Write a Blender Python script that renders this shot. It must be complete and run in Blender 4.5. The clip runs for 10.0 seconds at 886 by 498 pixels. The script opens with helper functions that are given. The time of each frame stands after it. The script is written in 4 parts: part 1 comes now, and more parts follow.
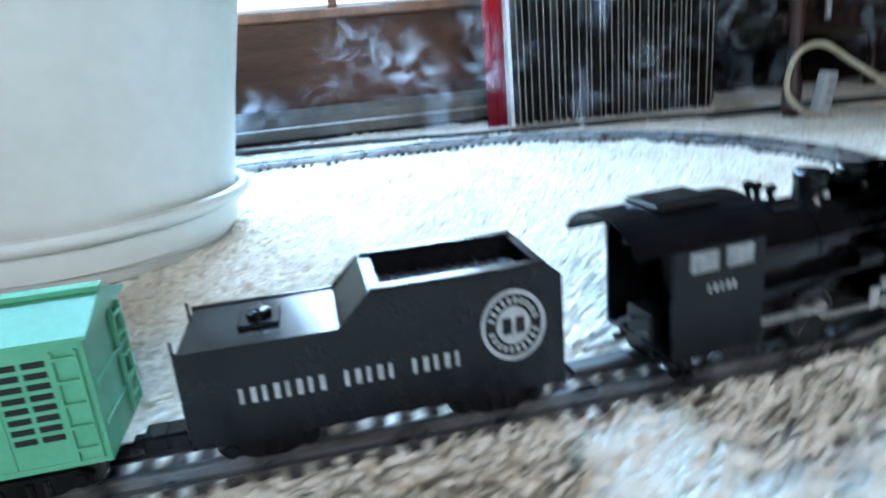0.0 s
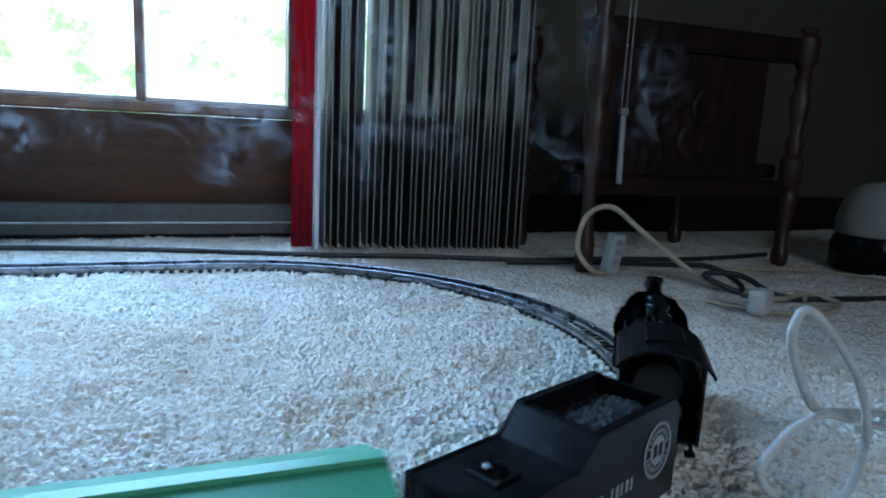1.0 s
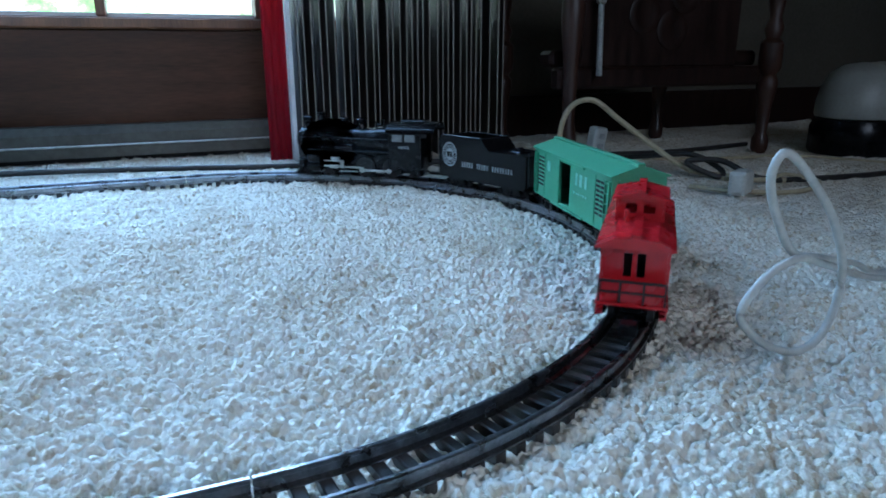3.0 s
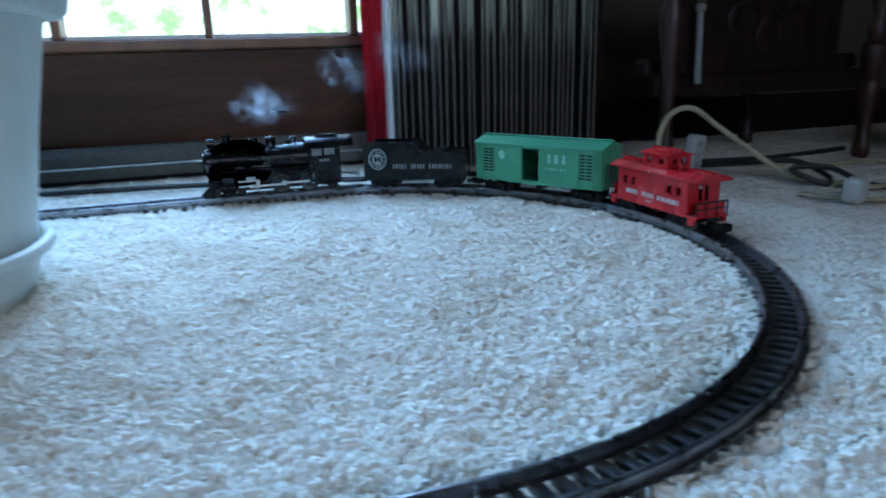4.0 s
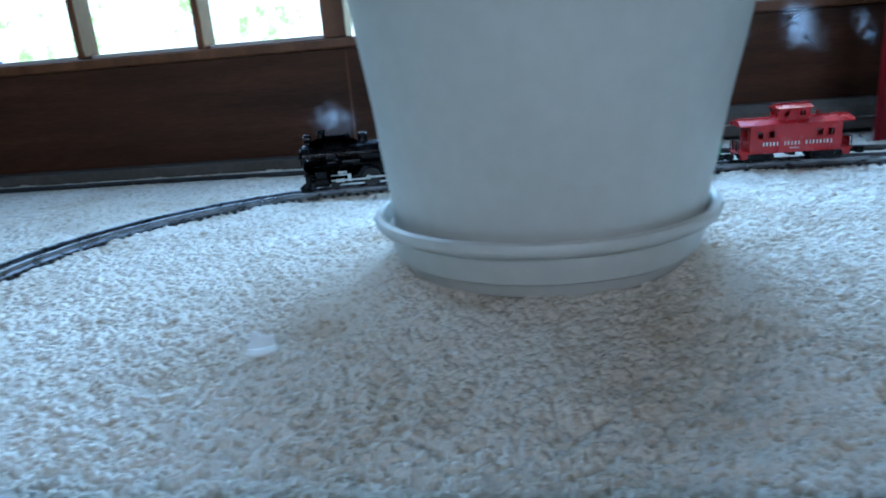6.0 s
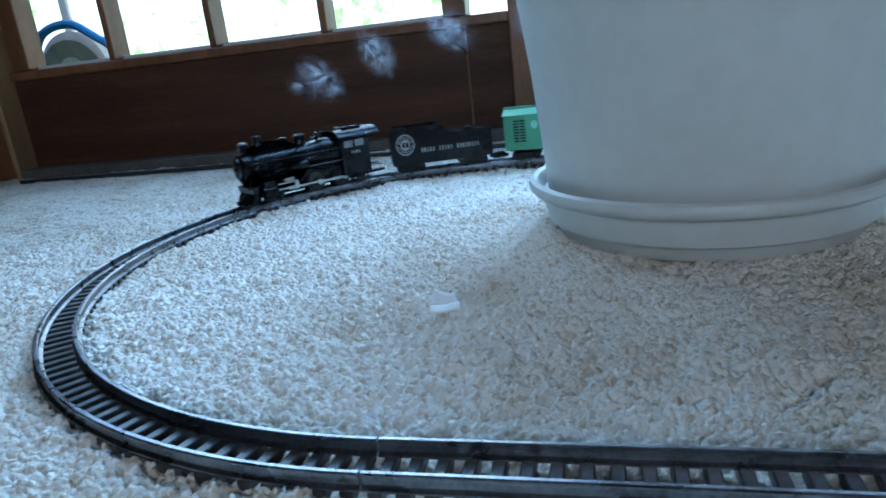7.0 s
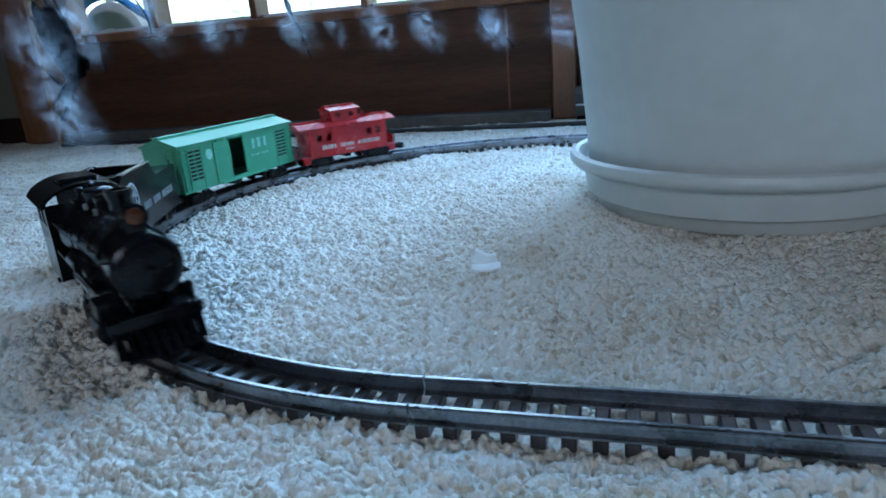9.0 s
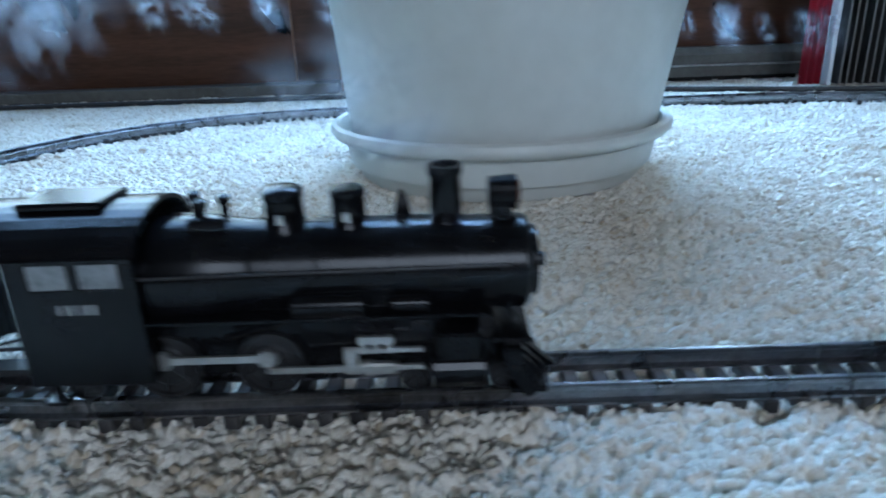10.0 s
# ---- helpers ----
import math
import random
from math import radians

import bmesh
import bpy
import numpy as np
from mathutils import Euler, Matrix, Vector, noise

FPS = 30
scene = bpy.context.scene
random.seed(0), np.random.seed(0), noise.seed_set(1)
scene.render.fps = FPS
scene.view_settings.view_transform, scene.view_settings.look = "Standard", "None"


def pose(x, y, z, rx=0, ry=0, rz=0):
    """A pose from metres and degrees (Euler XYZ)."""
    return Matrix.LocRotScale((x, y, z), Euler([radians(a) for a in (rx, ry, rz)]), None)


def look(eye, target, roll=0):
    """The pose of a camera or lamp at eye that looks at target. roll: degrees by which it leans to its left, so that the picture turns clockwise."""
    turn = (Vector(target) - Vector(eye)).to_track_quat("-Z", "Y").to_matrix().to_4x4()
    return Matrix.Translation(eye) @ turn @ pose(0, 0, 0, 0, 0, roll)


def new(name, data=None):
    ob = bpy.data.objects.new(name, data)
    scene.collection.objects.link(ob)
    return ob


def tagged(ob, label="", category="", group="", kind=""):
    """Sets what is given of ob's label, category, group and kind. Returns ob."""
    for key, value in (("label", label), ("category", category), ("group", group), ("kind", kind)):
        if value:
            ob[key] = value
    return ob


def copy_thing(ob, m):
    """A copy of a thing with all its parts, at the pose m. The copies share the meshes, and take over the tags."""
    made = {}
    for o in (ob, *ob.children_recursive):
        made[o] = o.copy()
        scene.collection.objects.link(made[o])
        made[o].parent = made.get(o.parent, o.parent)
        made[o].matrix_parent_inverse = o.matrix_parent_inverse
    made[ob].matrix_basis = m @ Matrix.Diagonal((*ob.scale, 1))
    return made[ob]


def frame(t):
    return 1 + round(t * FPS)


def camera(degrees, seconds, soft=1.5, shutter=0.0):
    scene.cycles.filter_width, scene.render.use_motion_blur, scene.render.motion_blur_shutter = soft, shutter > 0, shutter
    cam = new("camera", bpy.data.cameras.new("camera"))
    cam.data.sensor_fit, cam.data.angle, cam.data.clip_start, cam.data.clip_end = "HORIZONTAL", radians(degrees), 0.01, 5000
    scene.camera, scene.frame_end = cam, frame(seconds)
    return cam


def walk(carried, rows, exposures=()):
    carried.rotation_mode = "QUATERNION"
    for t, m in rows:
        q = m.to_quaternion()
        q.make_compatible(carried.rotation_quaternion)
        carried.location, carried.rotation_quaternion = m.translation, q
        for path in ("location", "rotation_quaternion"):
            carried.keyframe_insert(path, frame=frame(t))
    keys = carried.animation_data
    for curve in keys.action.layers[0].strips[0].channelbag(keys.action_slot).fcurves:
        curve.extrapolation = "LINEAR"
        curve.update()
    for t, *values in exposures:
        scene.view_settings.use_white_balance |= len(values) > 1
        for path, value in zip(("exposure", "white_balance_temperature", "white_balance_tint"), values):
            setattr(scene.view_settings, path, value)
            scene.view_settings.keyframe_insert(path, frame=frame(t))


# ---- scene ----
cam = camera(67.66, 10.0, soft=1.7, shutter=0.4)
PATH = [
    (0.0, (0.1150, -0.6101, 0.1594), (0.2908, 0.3267, -0.1432), -5.17),
    (0.3, (0.1850, -0.5925, 0.1682), (0.3938, 0.3594, -0.0561), 3.78),
    (0.6, (0.2472, -0.5698, 0.1835), (0.5224, 0.3705, -0.0168), 2.72),
    (1.0, (0.2811, -0.5769, 0.2017), (0.6310, 0.3439, 0.0290), 2.78),
    (1.5, (0.2928, -0.5799, 0.1721), (0.6746, 0.3255, -0.0134), 0.38),
    (2.0, (0.2904, -0.5788, 0.1588), (0.6771, 0.3018, -0.1152), 0.72),
    (2.2, (0.2905, -0.5795, 0.1605), (0.6735, 0.3000, -0.1219), 0.09),
    (3.3, (0.2670, -0.5870, 0.1760), (0.6224, 0.3038, -0.1073), -0.07),
    (3.5, (0.2582, -0.5859, 0.1778), (0.6038, 0.3097, -0.1024), -0.22),
    (4.0, (0.2075, -0.5791, 0.1858), (0.4972, 0.3371, -0.0911), -1.74),
    (4.5, (0.1150, -0.5651, 0.1950), (0.2623, 0.3856, -0.0780), -3.82),
    (5.0, (0.0298, -0.5664, 0.1909), (0.0756, 0.3940, -0.0842), -3.48),
    (5.5, (-0.0498, -0.5670, 0.1902), (-0.0847, 0.3924, -0.0897), -4.00),
    (6.0, (-0.1244, -0.5715, 0.1845), (-0.2397, 0.3814, -0.0961), -4.74),
    (6.2, (-0.1453, -0.5753, 0.1831), (-0.2998, 0.3691, -0.1069), -5.17),
    (7.3, (-0.1978, -0.5918, 0.1688), (-0.4540, 0.3318, -0.1163), -6.93),
    (7.5, (-0.2014, -0.5916, 0.1679), (-0.4683, 0.3278, -0.1209), -6.99),
    (8.0, (-0.2038, -0.5950, 0.1653), (-0.4688, 0.3239, -0.1267), -5.70),
    (8.5, (-0.2064, -0.5979, 0.1621), (-0.4777, 0.3194, -0.1294), -5.77),
    (9.0, (-0.2029, -0.6029, 0.1552), (-0.4744, 0.3123, -0.1429), -4.62),
    (9.2, (-0.1787, -0.6290, 0.1599), (-0.4592, 0.2730, -0.1684), -3.43),
    (9.5, (-0.1790, -0.6087, 0.1458), (-0.3512, 0.3138, -0.1998), -3.03),
    (9.7, (-0.1735, -0.5923, 0.1336), (-0.2430, 0.3499, -0.1942), -3.81),
    (10.0, (-0.1514, -0.5907, 0.1485), (-0.1617, 0.3466, -0.1997), -2.10),
]
walk(cam, [(t, look(eye, target, roll)) for t, eye, target, roll in PATH],
     exposures=[(0.0, 1.25, 5300, 10), (0.2, 0.75, 5100, 10), (0.5, 0.18, 4900, 10), (1.0, -0.05, 4850, 10), (2.2, 0.3, 5000, 10), (3.3, -0.10, 4820, 10), (7.5, -0.27, 4800, 10), (9.0, -0.32, 4800, 10), (9.5, -0.38, 4850, 10), (10.0, 0.15, 4880, 10)])

# ---- world and light ----
SKY_UP, SKY_TURN = radians(60), radians(110)
world = bpy.data.worlds.new("sky")
scene.world = world
world.use_nodes = True
wn = world.node_tree.nodes
sky = wn.new("ShaderNodeTexSky")
sky.sky_type, sky.sun_disc, sky.sun_elevation, sky.sun_rotation = "NISHITA", False, SKY_UP, SKY_TURN
wn["Background"].inputs[1].default_value = 0.12
world.node_tree.links.new(sky.outputs[0], wn["Background"].inputs[0])

sun = new("sun", bpy.data.lights.new("sun", "SUN"))
sun.data.energy, sun.data.angle, sun.data.color = 3.5, radians(0.5), (1.0, 0.95, 0.86)
sun.matrix_world = look((math.sin(SKY_TURN) * math.cos(SKY_UP) * 20, math.cos(SKY_TURN) * math.cos(SKY_UP) * 20, math.sin(SKY_UP) * 20), (0, 0, 0))


def area_lamp(name, place, target, width, height, watts, colour):
    data = bpy.data.lights.new(name, "AREA")
    data.shape, data.size, data.size_y, data.energy, data.color = "RECTANGLE", width, height, watts, colour
    lamp = new(name, data)
    lamp.matrix_world = look(place, target)
    return lamp


# daylight of the open sky in the upper part of the windows
area_lamp("window_light", (-0.88, 0.715, 0.90), (-0.35, -0.1, 0.0), 1.06, 1.20, 6.0, (0.518, 0.762, 1.0)).data.spread = radians(105)
area_lamp("window_light", (0.06, 0.715, 0.90), (-0.15, -0.2, 0.0), 0.68, 1.20, 14, (0.518, 0.762, 1.0)).data.spread = radians(105)
# fill light added behind the camera, in a made-up opening out of view
area_lamp("window_light", (0.1, -3.24, 1.4), (-0.15, -0.4, 0.0), 1.75, 1.15, 7.0, (0.985, 0.935, 0.825)).data.spread = radians(75)


# ---- materials ----
def surface(name, dark, light, rough=0.6, metal=0.0, scale=40.0, fine=300.0, bump=0.1, depth=0.001, stretch=(1, 1, 1), vary=0.0, spec=0.5):
    m = bpy.data.materials.new(name)
    m.use_nodes = True
    n, l = m.node_tree.nodes, m.node_tree.links
    b = n["Principled BSDF"]
    co = n.new("ShaderNodeTexCoord")
    mp = n.new("ShaderNodeMapping")
    mp.inputs["Scale"].default_value = stretch
    l.new(co.outputs["Object"], mp.inputs[0])
    big, small = n.new("ShaderNodeTexNoise"), n.new("ShaderNodeTexNoise")
    big.inputs["Scale"].default_value, small.inputs["Scale"].default_value = scale, fine
    big.inputs["Detail"].default_value = 4
    for t in (big, small):
        l.new(mp.outputs[0], t.inputs["Vector"])
    mix = n.new("ShaderNodeMath")
    mix.operation = "MULTIPLY_ADD"
    mix.inputs[1].default_value, mix.inputs[2].default_value = 0.35, 0.0
    l.new(small.outputs[0], mix.inputs[0])
    add = n.new("ShaderNodeMath")
    add.operation = "MULTIPLY_ADD"
    add.inputs[1].default_value = 0.65
    l.new(big.outputs[0], add.inputs[0])
    l.new(mix.outputs[0], add.inputs[2])
    ramp = n.new("ShaderNodeValToRGB")
    e = ramp.color_ramp.elements
    e[0].position, e[1].position = 0.36, 0.64
    e[0].color, e[1].color = (*dark, 1), (*light, 1)
    l.new(add.outputs[0], ramp.inputs[0])
    last = ramp.outputs[0]
    if vary:
        info = n.new("ShaderNodeObjectInfo")
        hsv = n.new("ShaderNodeHueSaturation")
        mr = n.new("ShaderNodeMapRange")
        mr.inputs["To Min"].default_value, mr.inputs["To Max"].default_value = 1 - vary, 1 + vary
        l.new(info.outputs["Random"], mr.inputs[0])
        l.new(mr.outputs[0], hsv.inputs["Value"])
        l.new(last, hsv.inputs["Color"])
        last = hsv.outputs[0]
    l.new(last, b.inputs["Base Color"])
    rr = n.new("ShaderNodeMapRange")
    rr.inputs["To Min"].default_value, rr.inputs["To Max"].default_value = max(rough - 0.1, 0.02), min(rough + 0.12, 1)
    l.new(big.outputs[0], rr.inputs[0])
    l.new(rr.outputs[0], b.inputs["Roughness"])
    b.inputs["Metallic"].default_value = metal
    b.inputs["Specular IOR Level"].default_value = spec
    if bump:
        bp = n.new("ShaderNodeBump")
        bp.inputs["Strength"].default_value, bp.inputs["Distance"].default_value = bump, depth
        l.new(add.outputs[0], bp.inputs["Height"])
        l.new(bp.outputs[0], b.inputs["Normal"])
    return m


def carpet_material():
    """Cut pile: each tuft has its own cream to tan tone, over broad worn and soiled patches."""
    m = surface("carpet_pile", (0.55, 0.47, 0.35), (0.77, 0.73, 0.64), 0.95, 0, 9, 900, 0.5, 0.0008, spec=0.1)
    n, l = m.node_tree.nodes, m.node_tree.links
    b = n["Principled BSDF"]
    ramp = [x for x in n if x.type == "VALTORGB"][0]
    ramp.color_ramp.elements[0].position, ramp.color_ramp.elements[1].position = 0.30, 0.52
    co = [x for x in n if x.type == "TEX_COORD"][0]
    vo, r2, mix = n.new("ShaderNodeTexVoronoi"), n.new("ShaderNodeValToRGB"), n.new("ShaderNodeMix")
    vo.inputs["Scale"].default_value = 270
    l.new(co.outputs["Object"], vo.inputs["Vector"])
    sep = n.new("ShaderNodeSeparateColor")
    l.new(vo.outputs["Color"], sep.inputs[0])
    l.new(sep.outputs[0], r2.inputs[0])
    r2.color_ramp.elements[0].color, r2.color_ramp.elements[1].color = (0.72, 0.65, 0.55, 1), (1, 1, 1, 1)
    r2.color_ramp.elements[0].position, r2.color_ramp.elements[1].position = 0.0, 0.34
    mix.data_type, mix.blend_type = "RGBA", "MULTIPLY"
    mix.inputs[0].default_value = 1.0
    l.new(ramp.outputs[0], mix.inputs[6])
    l.new(r2.outputs[0], mix.inputs[7])
    l.new(mix.outputs[2], b.inputs["Base Color"])
    # rounded tuft heads
    head, knob = n.new("ShaderNodeBump"), n.new("ShaderNodeMath")
    knob.operation = "SUBTRACT"
    knob.inputs[0].default_value = 1.0
    l.new(vo.outputs["Distance"], knob.inputs[1])
    head.inputs["Strength"].default_value, head.inputs["Distance"].default_value = 0.9, 0.0022
    l.new(knob.outputs[0], head.inputs["Height"])
    l.new([x for x in n if x.type == "BUMP" and x != head][0].outputs[0], head.inputs["Normal"])
    l.new(head.outputs[0], b.inputs["Normal"])
    return m


def glass_material():
    m = bpy.data.materials.new("window_glass")
    m.use_nodes = True
    n, l = m.node_tree.nodes, m.node_tree.links
    b = n["Principled BSDF"]
    b.inputs["Roughness"].default_value, b.inputs["IOR"].default_value = 0.02, 1.1
    b.inputs["Transmission Weight"].default_value = 1.0
    return m


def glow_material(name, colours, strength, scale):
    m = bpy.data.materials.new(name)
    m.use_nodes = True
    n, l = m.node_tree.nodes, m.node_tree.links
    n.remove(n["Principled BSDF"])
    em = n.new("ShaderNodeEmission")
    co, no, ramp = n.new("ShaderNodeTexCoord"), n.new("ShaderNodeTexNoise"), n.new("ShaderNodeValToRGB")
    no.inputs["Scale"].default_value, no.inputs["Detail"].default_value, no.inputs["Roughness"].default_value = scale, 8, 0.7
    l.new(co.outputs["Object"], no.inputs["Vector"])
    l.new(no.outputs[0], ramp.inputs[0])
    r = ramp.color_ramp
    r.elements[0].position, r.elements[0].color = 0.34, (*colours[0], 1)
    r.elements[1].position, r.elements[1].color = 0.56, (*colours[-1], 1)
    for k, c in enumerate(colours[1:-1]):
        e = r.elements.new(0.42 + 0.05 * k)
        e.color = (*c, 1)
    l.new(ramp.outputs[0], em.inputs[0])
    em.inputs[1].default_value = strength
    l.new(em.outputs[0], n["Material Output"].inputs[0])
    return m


def smoke_material(name, most, scale, low=0.44, high=0.70):
    """Thin smoke: a white scattering sheet, seen through where the noise is low and towards the edge of the puff."""
    m = bpy.data.materials.new(name)
    m.use_nodes = True
    n, l = m.node_tree.nodes, m.node_tree.links
    n.remove(n["Principled BSDF"])
    co, no, info = n.new("ShaderNodeTexCoord"), n.new("ShaderNodeTexNoise"), n.new("ShaderNodeObjectInfo")
    no.noise_dimensions = "4D"
    no.inputs["Scale"].default_value, no.inputs["Detail"].default_value, no.inputs["Distortion"].default_value = scale, 5, 3.0
    l.new(co.outputs["Object"], no.inputs["Vector"])
    w = n.new("ShaderNodeMath")
    w.operation = "MULTIPLY"
    w.inputs[1].default_value = 40
    l.new(info.outputs["Random"], w.inputs[0])
    l.new(w.outputs[0], no.inputs["W"])
    mr = n.new("ShaderNodeMapRange")
    mr.inputs["From Min"].default_value, mr.inputs["From Max"].default_value = low, high
    l.new(no.outputs[0], mr.inputs[0])
    grad = n.new("ShaderNodeMapping")
    grad.inputs["Location"].default_value = (-1, -1, -1)
    grad.inputs["Scale"].default_value = (2, 2, 2)
    l.new(co.outputs["Generated"], grad.inputs[0])
    ln = n.new("ShaderNodeVectorMath")
    ln.operation = "LENGTH"
    l.new(grad.outputs[0], ln.inputs[0])
    fall = n.new("ShaderNodeMapRange")
    fall.inputs["From Min"].default_value, fall.inputs["From Max"].default_value = 0.05, 0.95
    fall.inputs["To Min"].default_value, fall.inputs["To Max"].default_value = most, 0.0
    fall.interpolation_type = "SMOOTHSTEP"
    l.new(ln.outputs["Value"], fall.inputs[0])
    al = n.new("ShaderNodeMath")
    al.operation = "MULTIPLY"
    l.new(mr.outputs[0], al.inputs[0])
    l.new(fall.outputs[0], al.inputs[1])
    clear, dif, tr, both, mix = (n.new("ShaderNodeBsdfTransparent"), n.new("ShaderNodeBsdfDiffuse"), n.new("ShaderNodeBsdfTranslucent"),
                                 n.new("ShaderNodeMixShader"), n.new("ShaderNodeMixShader"))
    dif.inputs[0].default_value = tr.inputs[0].default_value = (0.78, 0.85, 0.97, 1)
    l.new(dif.outputs[0], both.inputs[1])
    l.new(tr.outputs[0], both.inputs[2])
    l.new(al.outputs[0], mix.inputs[0])
    l.new(clear.outputs[0], mix.inputs[1])
    l.new(both.outputs[0], mix.inputs[2])
    l.new(mix.outputs[0], n["Material Output"].inputs[0])
    return m


CARPET = carpet_material()
WOOD = surface("panel_wood", (0.043, 0.018, 0.008), (0.096, 0.040, 0.019), 0.55, 0, 3.0, 40, 0.12, 0.0008, (1, 1, 9), spec=0.25)
TRIM = surface("trim_wood", (0.11, 0.045, 0.018), (0.24, 0.105, 0.042), 0.4, 0, 3.0, 60, 0.12, 0.0008, (9, 9, 1))
CASING = surface("casing_wood", (0.26, 0.15, 0.065), (0.40, 0.25, 0.12), 0.45, 0, 3.0, 60, 0.12, 0.0008, (9, 9, 1))
# dark wood, darkened further so the corner's deep shade is in the colour
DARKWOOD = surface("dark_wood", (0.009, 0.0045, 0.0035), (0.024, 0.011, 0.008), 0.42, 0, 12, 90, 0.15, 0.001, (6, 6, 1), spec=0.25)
# PLASTER is darkened for the shade, SHADEWALL darker still for the right end.
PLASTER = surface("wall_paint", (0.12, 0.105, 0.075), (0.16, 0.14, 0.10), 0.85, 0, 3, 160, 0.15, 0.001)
SHADEWALL = surface("shaded_wall_paint", (0.070, 0.061, 0.043), (0.105, 0.092, 0.066), 0.85, 0, 3, 160, 0.15, 0.001)
CEIL = surface("ceiling_paint", (0.30, 0.26, 0.21), (0.36, 0.31, 0.25), 0.9, 0, 4, 120, 0.2, 0.001)
HEATER = surface("heater_enamel", (0.085, 0.08, 0.07), (0.14, 0.135, 0.12), 0.6, 0.0, 6, 90, 0.08, 0.0006, spec=0.2)
STEEL = surface("rail_steel", (0.16, 0.16, 0.17), (0.34, 0.34, 0.36), 0.28, 1.0, 60, 500, 0.15, 0.0004)
TIE = surface("tie_plastic", (0.020, 0.019, 0.019), (0.055, 0.052, 0.05), 0.30, 0, 120, 900, 0.10, 0.0003, vary=0.35)
BLACK = surface("black_plastic", (0.003, 0.003, 0.0035), (0.007, 0.007, 0.008), 0.19, 0, 60, 700, 0.06, 0.0003, spec=0.21)
IRON = surface("black_iron", (0.008, 0.008, 0.009), (0.025, 0.024, 0.024), 0.45, 0.2, 80, 700, 0.15, 0.0004)
ROD = surface("rod_metal", (0.38, 0.37, 0.35), (0.60, 0.59, 0.56), 0.35, 0.85, 90, 600, 0.1, 0.0003)
GREEN = surface("green_plastic", (0.080, 0.275, 0.145), (0.105, 0.33, 0.185), 0.40, 0, 30, 400, 0.06, 0.0004)
GREENFADE = surface("worn_print", (0.20, 0.50, 0.38), (0.38, 0.62, 0.52), 0.5, 0, 200, 700, 0.05, 0.0003)
RED = surface("red_plastic", (0.34, 0.007, 0.011), (0.47, 0.012, 0.018), 0.26, 0, 30, 400, 0.06, 0.0004, spec=0.5)
WHITE = surface("white_print", (0.55, 0.55, 0.53), (0.75, 0.75, 0.72), 0.5, 0, 200, 700, 0.05, 0.0003)
GREY = surface("grey_print", (0.20, 0.21, 0.215), (0.34, 0.35, 0.35), 0.5, 0, 200, 700, 0.05, 0.0003)
# near-black for hollows that have no depth: their shade is in the colour
DARK = surface("hollow_shade", (0.006, 0.006, 0.006), (0.012, 0.012, 0.012), 0.9, 0, 60, 300, 0.0)
CABGLASS = surface("cab_window_plastic", (0.13, 0.14, 0.145), (0.22, 0.23, 0.235), 0.3, 0, 200, 700, 0.05, 0.0003)
COAL = surface("coal_load", (0.008, 0.008, 0.009), (0.026, 0.026, 0.028), 0.6, 0, 200, 900, 0.5, 0.001, spec=0.2)
POT = surface("pot_plastic", (0.53, 0.54, 0.50), (0.60, 0.61, 0.57), 0.42, 0, 5, 60, 0.05, 0.0008)
# redder, lighter copy of the chair wood, coloured as the lit legs
LEGWOOD = surface("lit_leg_wood", (0.022, 0.009, 0.006), (0.050, 0.020, 0.012), 0.4, 0, 12, 90, 0.15, 0.001, (6, 6, 1))
DOMEW = surface("dome_plastic", (0.26, 0.26, 0.23), (0.33, 0.33, 0.30), 0.35, 0, 20, 200, 0.05, 0.0005)
ADAPT = surface("adapter_plastic", (0.34, 0.36, 0.36), (0.44, 0.46, 0.46), 0.4, 0, 60, 300, 0.05, 0.0005)
POTSTAIN = surface("soil", (0.03, 0.02, 0.013), (0.07, 0.048, 0.03), 0.95, 0, 40, 300, 0.6, 0.004)
# one blind in two tones: shaded faces painted dark, lit front edges pale
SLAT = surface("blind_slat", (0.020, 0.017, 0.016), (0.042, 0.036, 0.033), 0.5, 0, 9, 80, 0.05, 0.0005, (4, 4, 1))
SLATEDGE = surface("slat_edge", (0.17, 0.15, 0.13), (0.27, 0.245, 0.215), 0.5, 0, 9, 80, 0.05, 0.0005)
WHITEP = surface("white_vinyl", (0.70, 0.72, 0.74), (0.80, 0.82, 0.84), 0.4, 0, 20, 200, 0.05, 0.0005)
CORDW = surface("white_cord", (0.42, 0.42, 0.39), (0.55, 0.55, 0.51), 0.45, 0, 60, 300, 0.05, 0.0005)
CORDB = surface("black_cord", (0.010, 0.010, 0.010), (0.030, 0.028, 0.026), 0.5, 0, 60, 300, 0.05, 0.0005)
CORDT = surface("tan_cord", (0.32, 0.27, 0.17), (0.48, 0.42, 0.28), 0.5, 0, 60, 300, 0.05, 0.0005)
PAPER = surface("paper_scrap", (0.82, 0.81, 0.76), (0.90, 0.89, 0.85), 0.8, 0, 60, 300, 0.1, 0.0005)
LENS = surface("lamp_lens", (0.06, 0.022, 0.010), (0.14, 0.05, 0.02), 0.15, 0.3, 200, 600, 0.0)
GLASS = glass_material()
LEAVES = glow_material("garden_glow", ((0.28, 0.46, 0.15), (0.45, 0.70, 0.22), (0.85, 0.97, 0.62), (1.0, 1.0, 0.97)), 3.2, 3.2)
SMOKE = smoke_material("smoke_puff", 0.20, 36)
WISP = smoke_material("smoke_wisp", 0.20, 15, 0.47, 0.70)


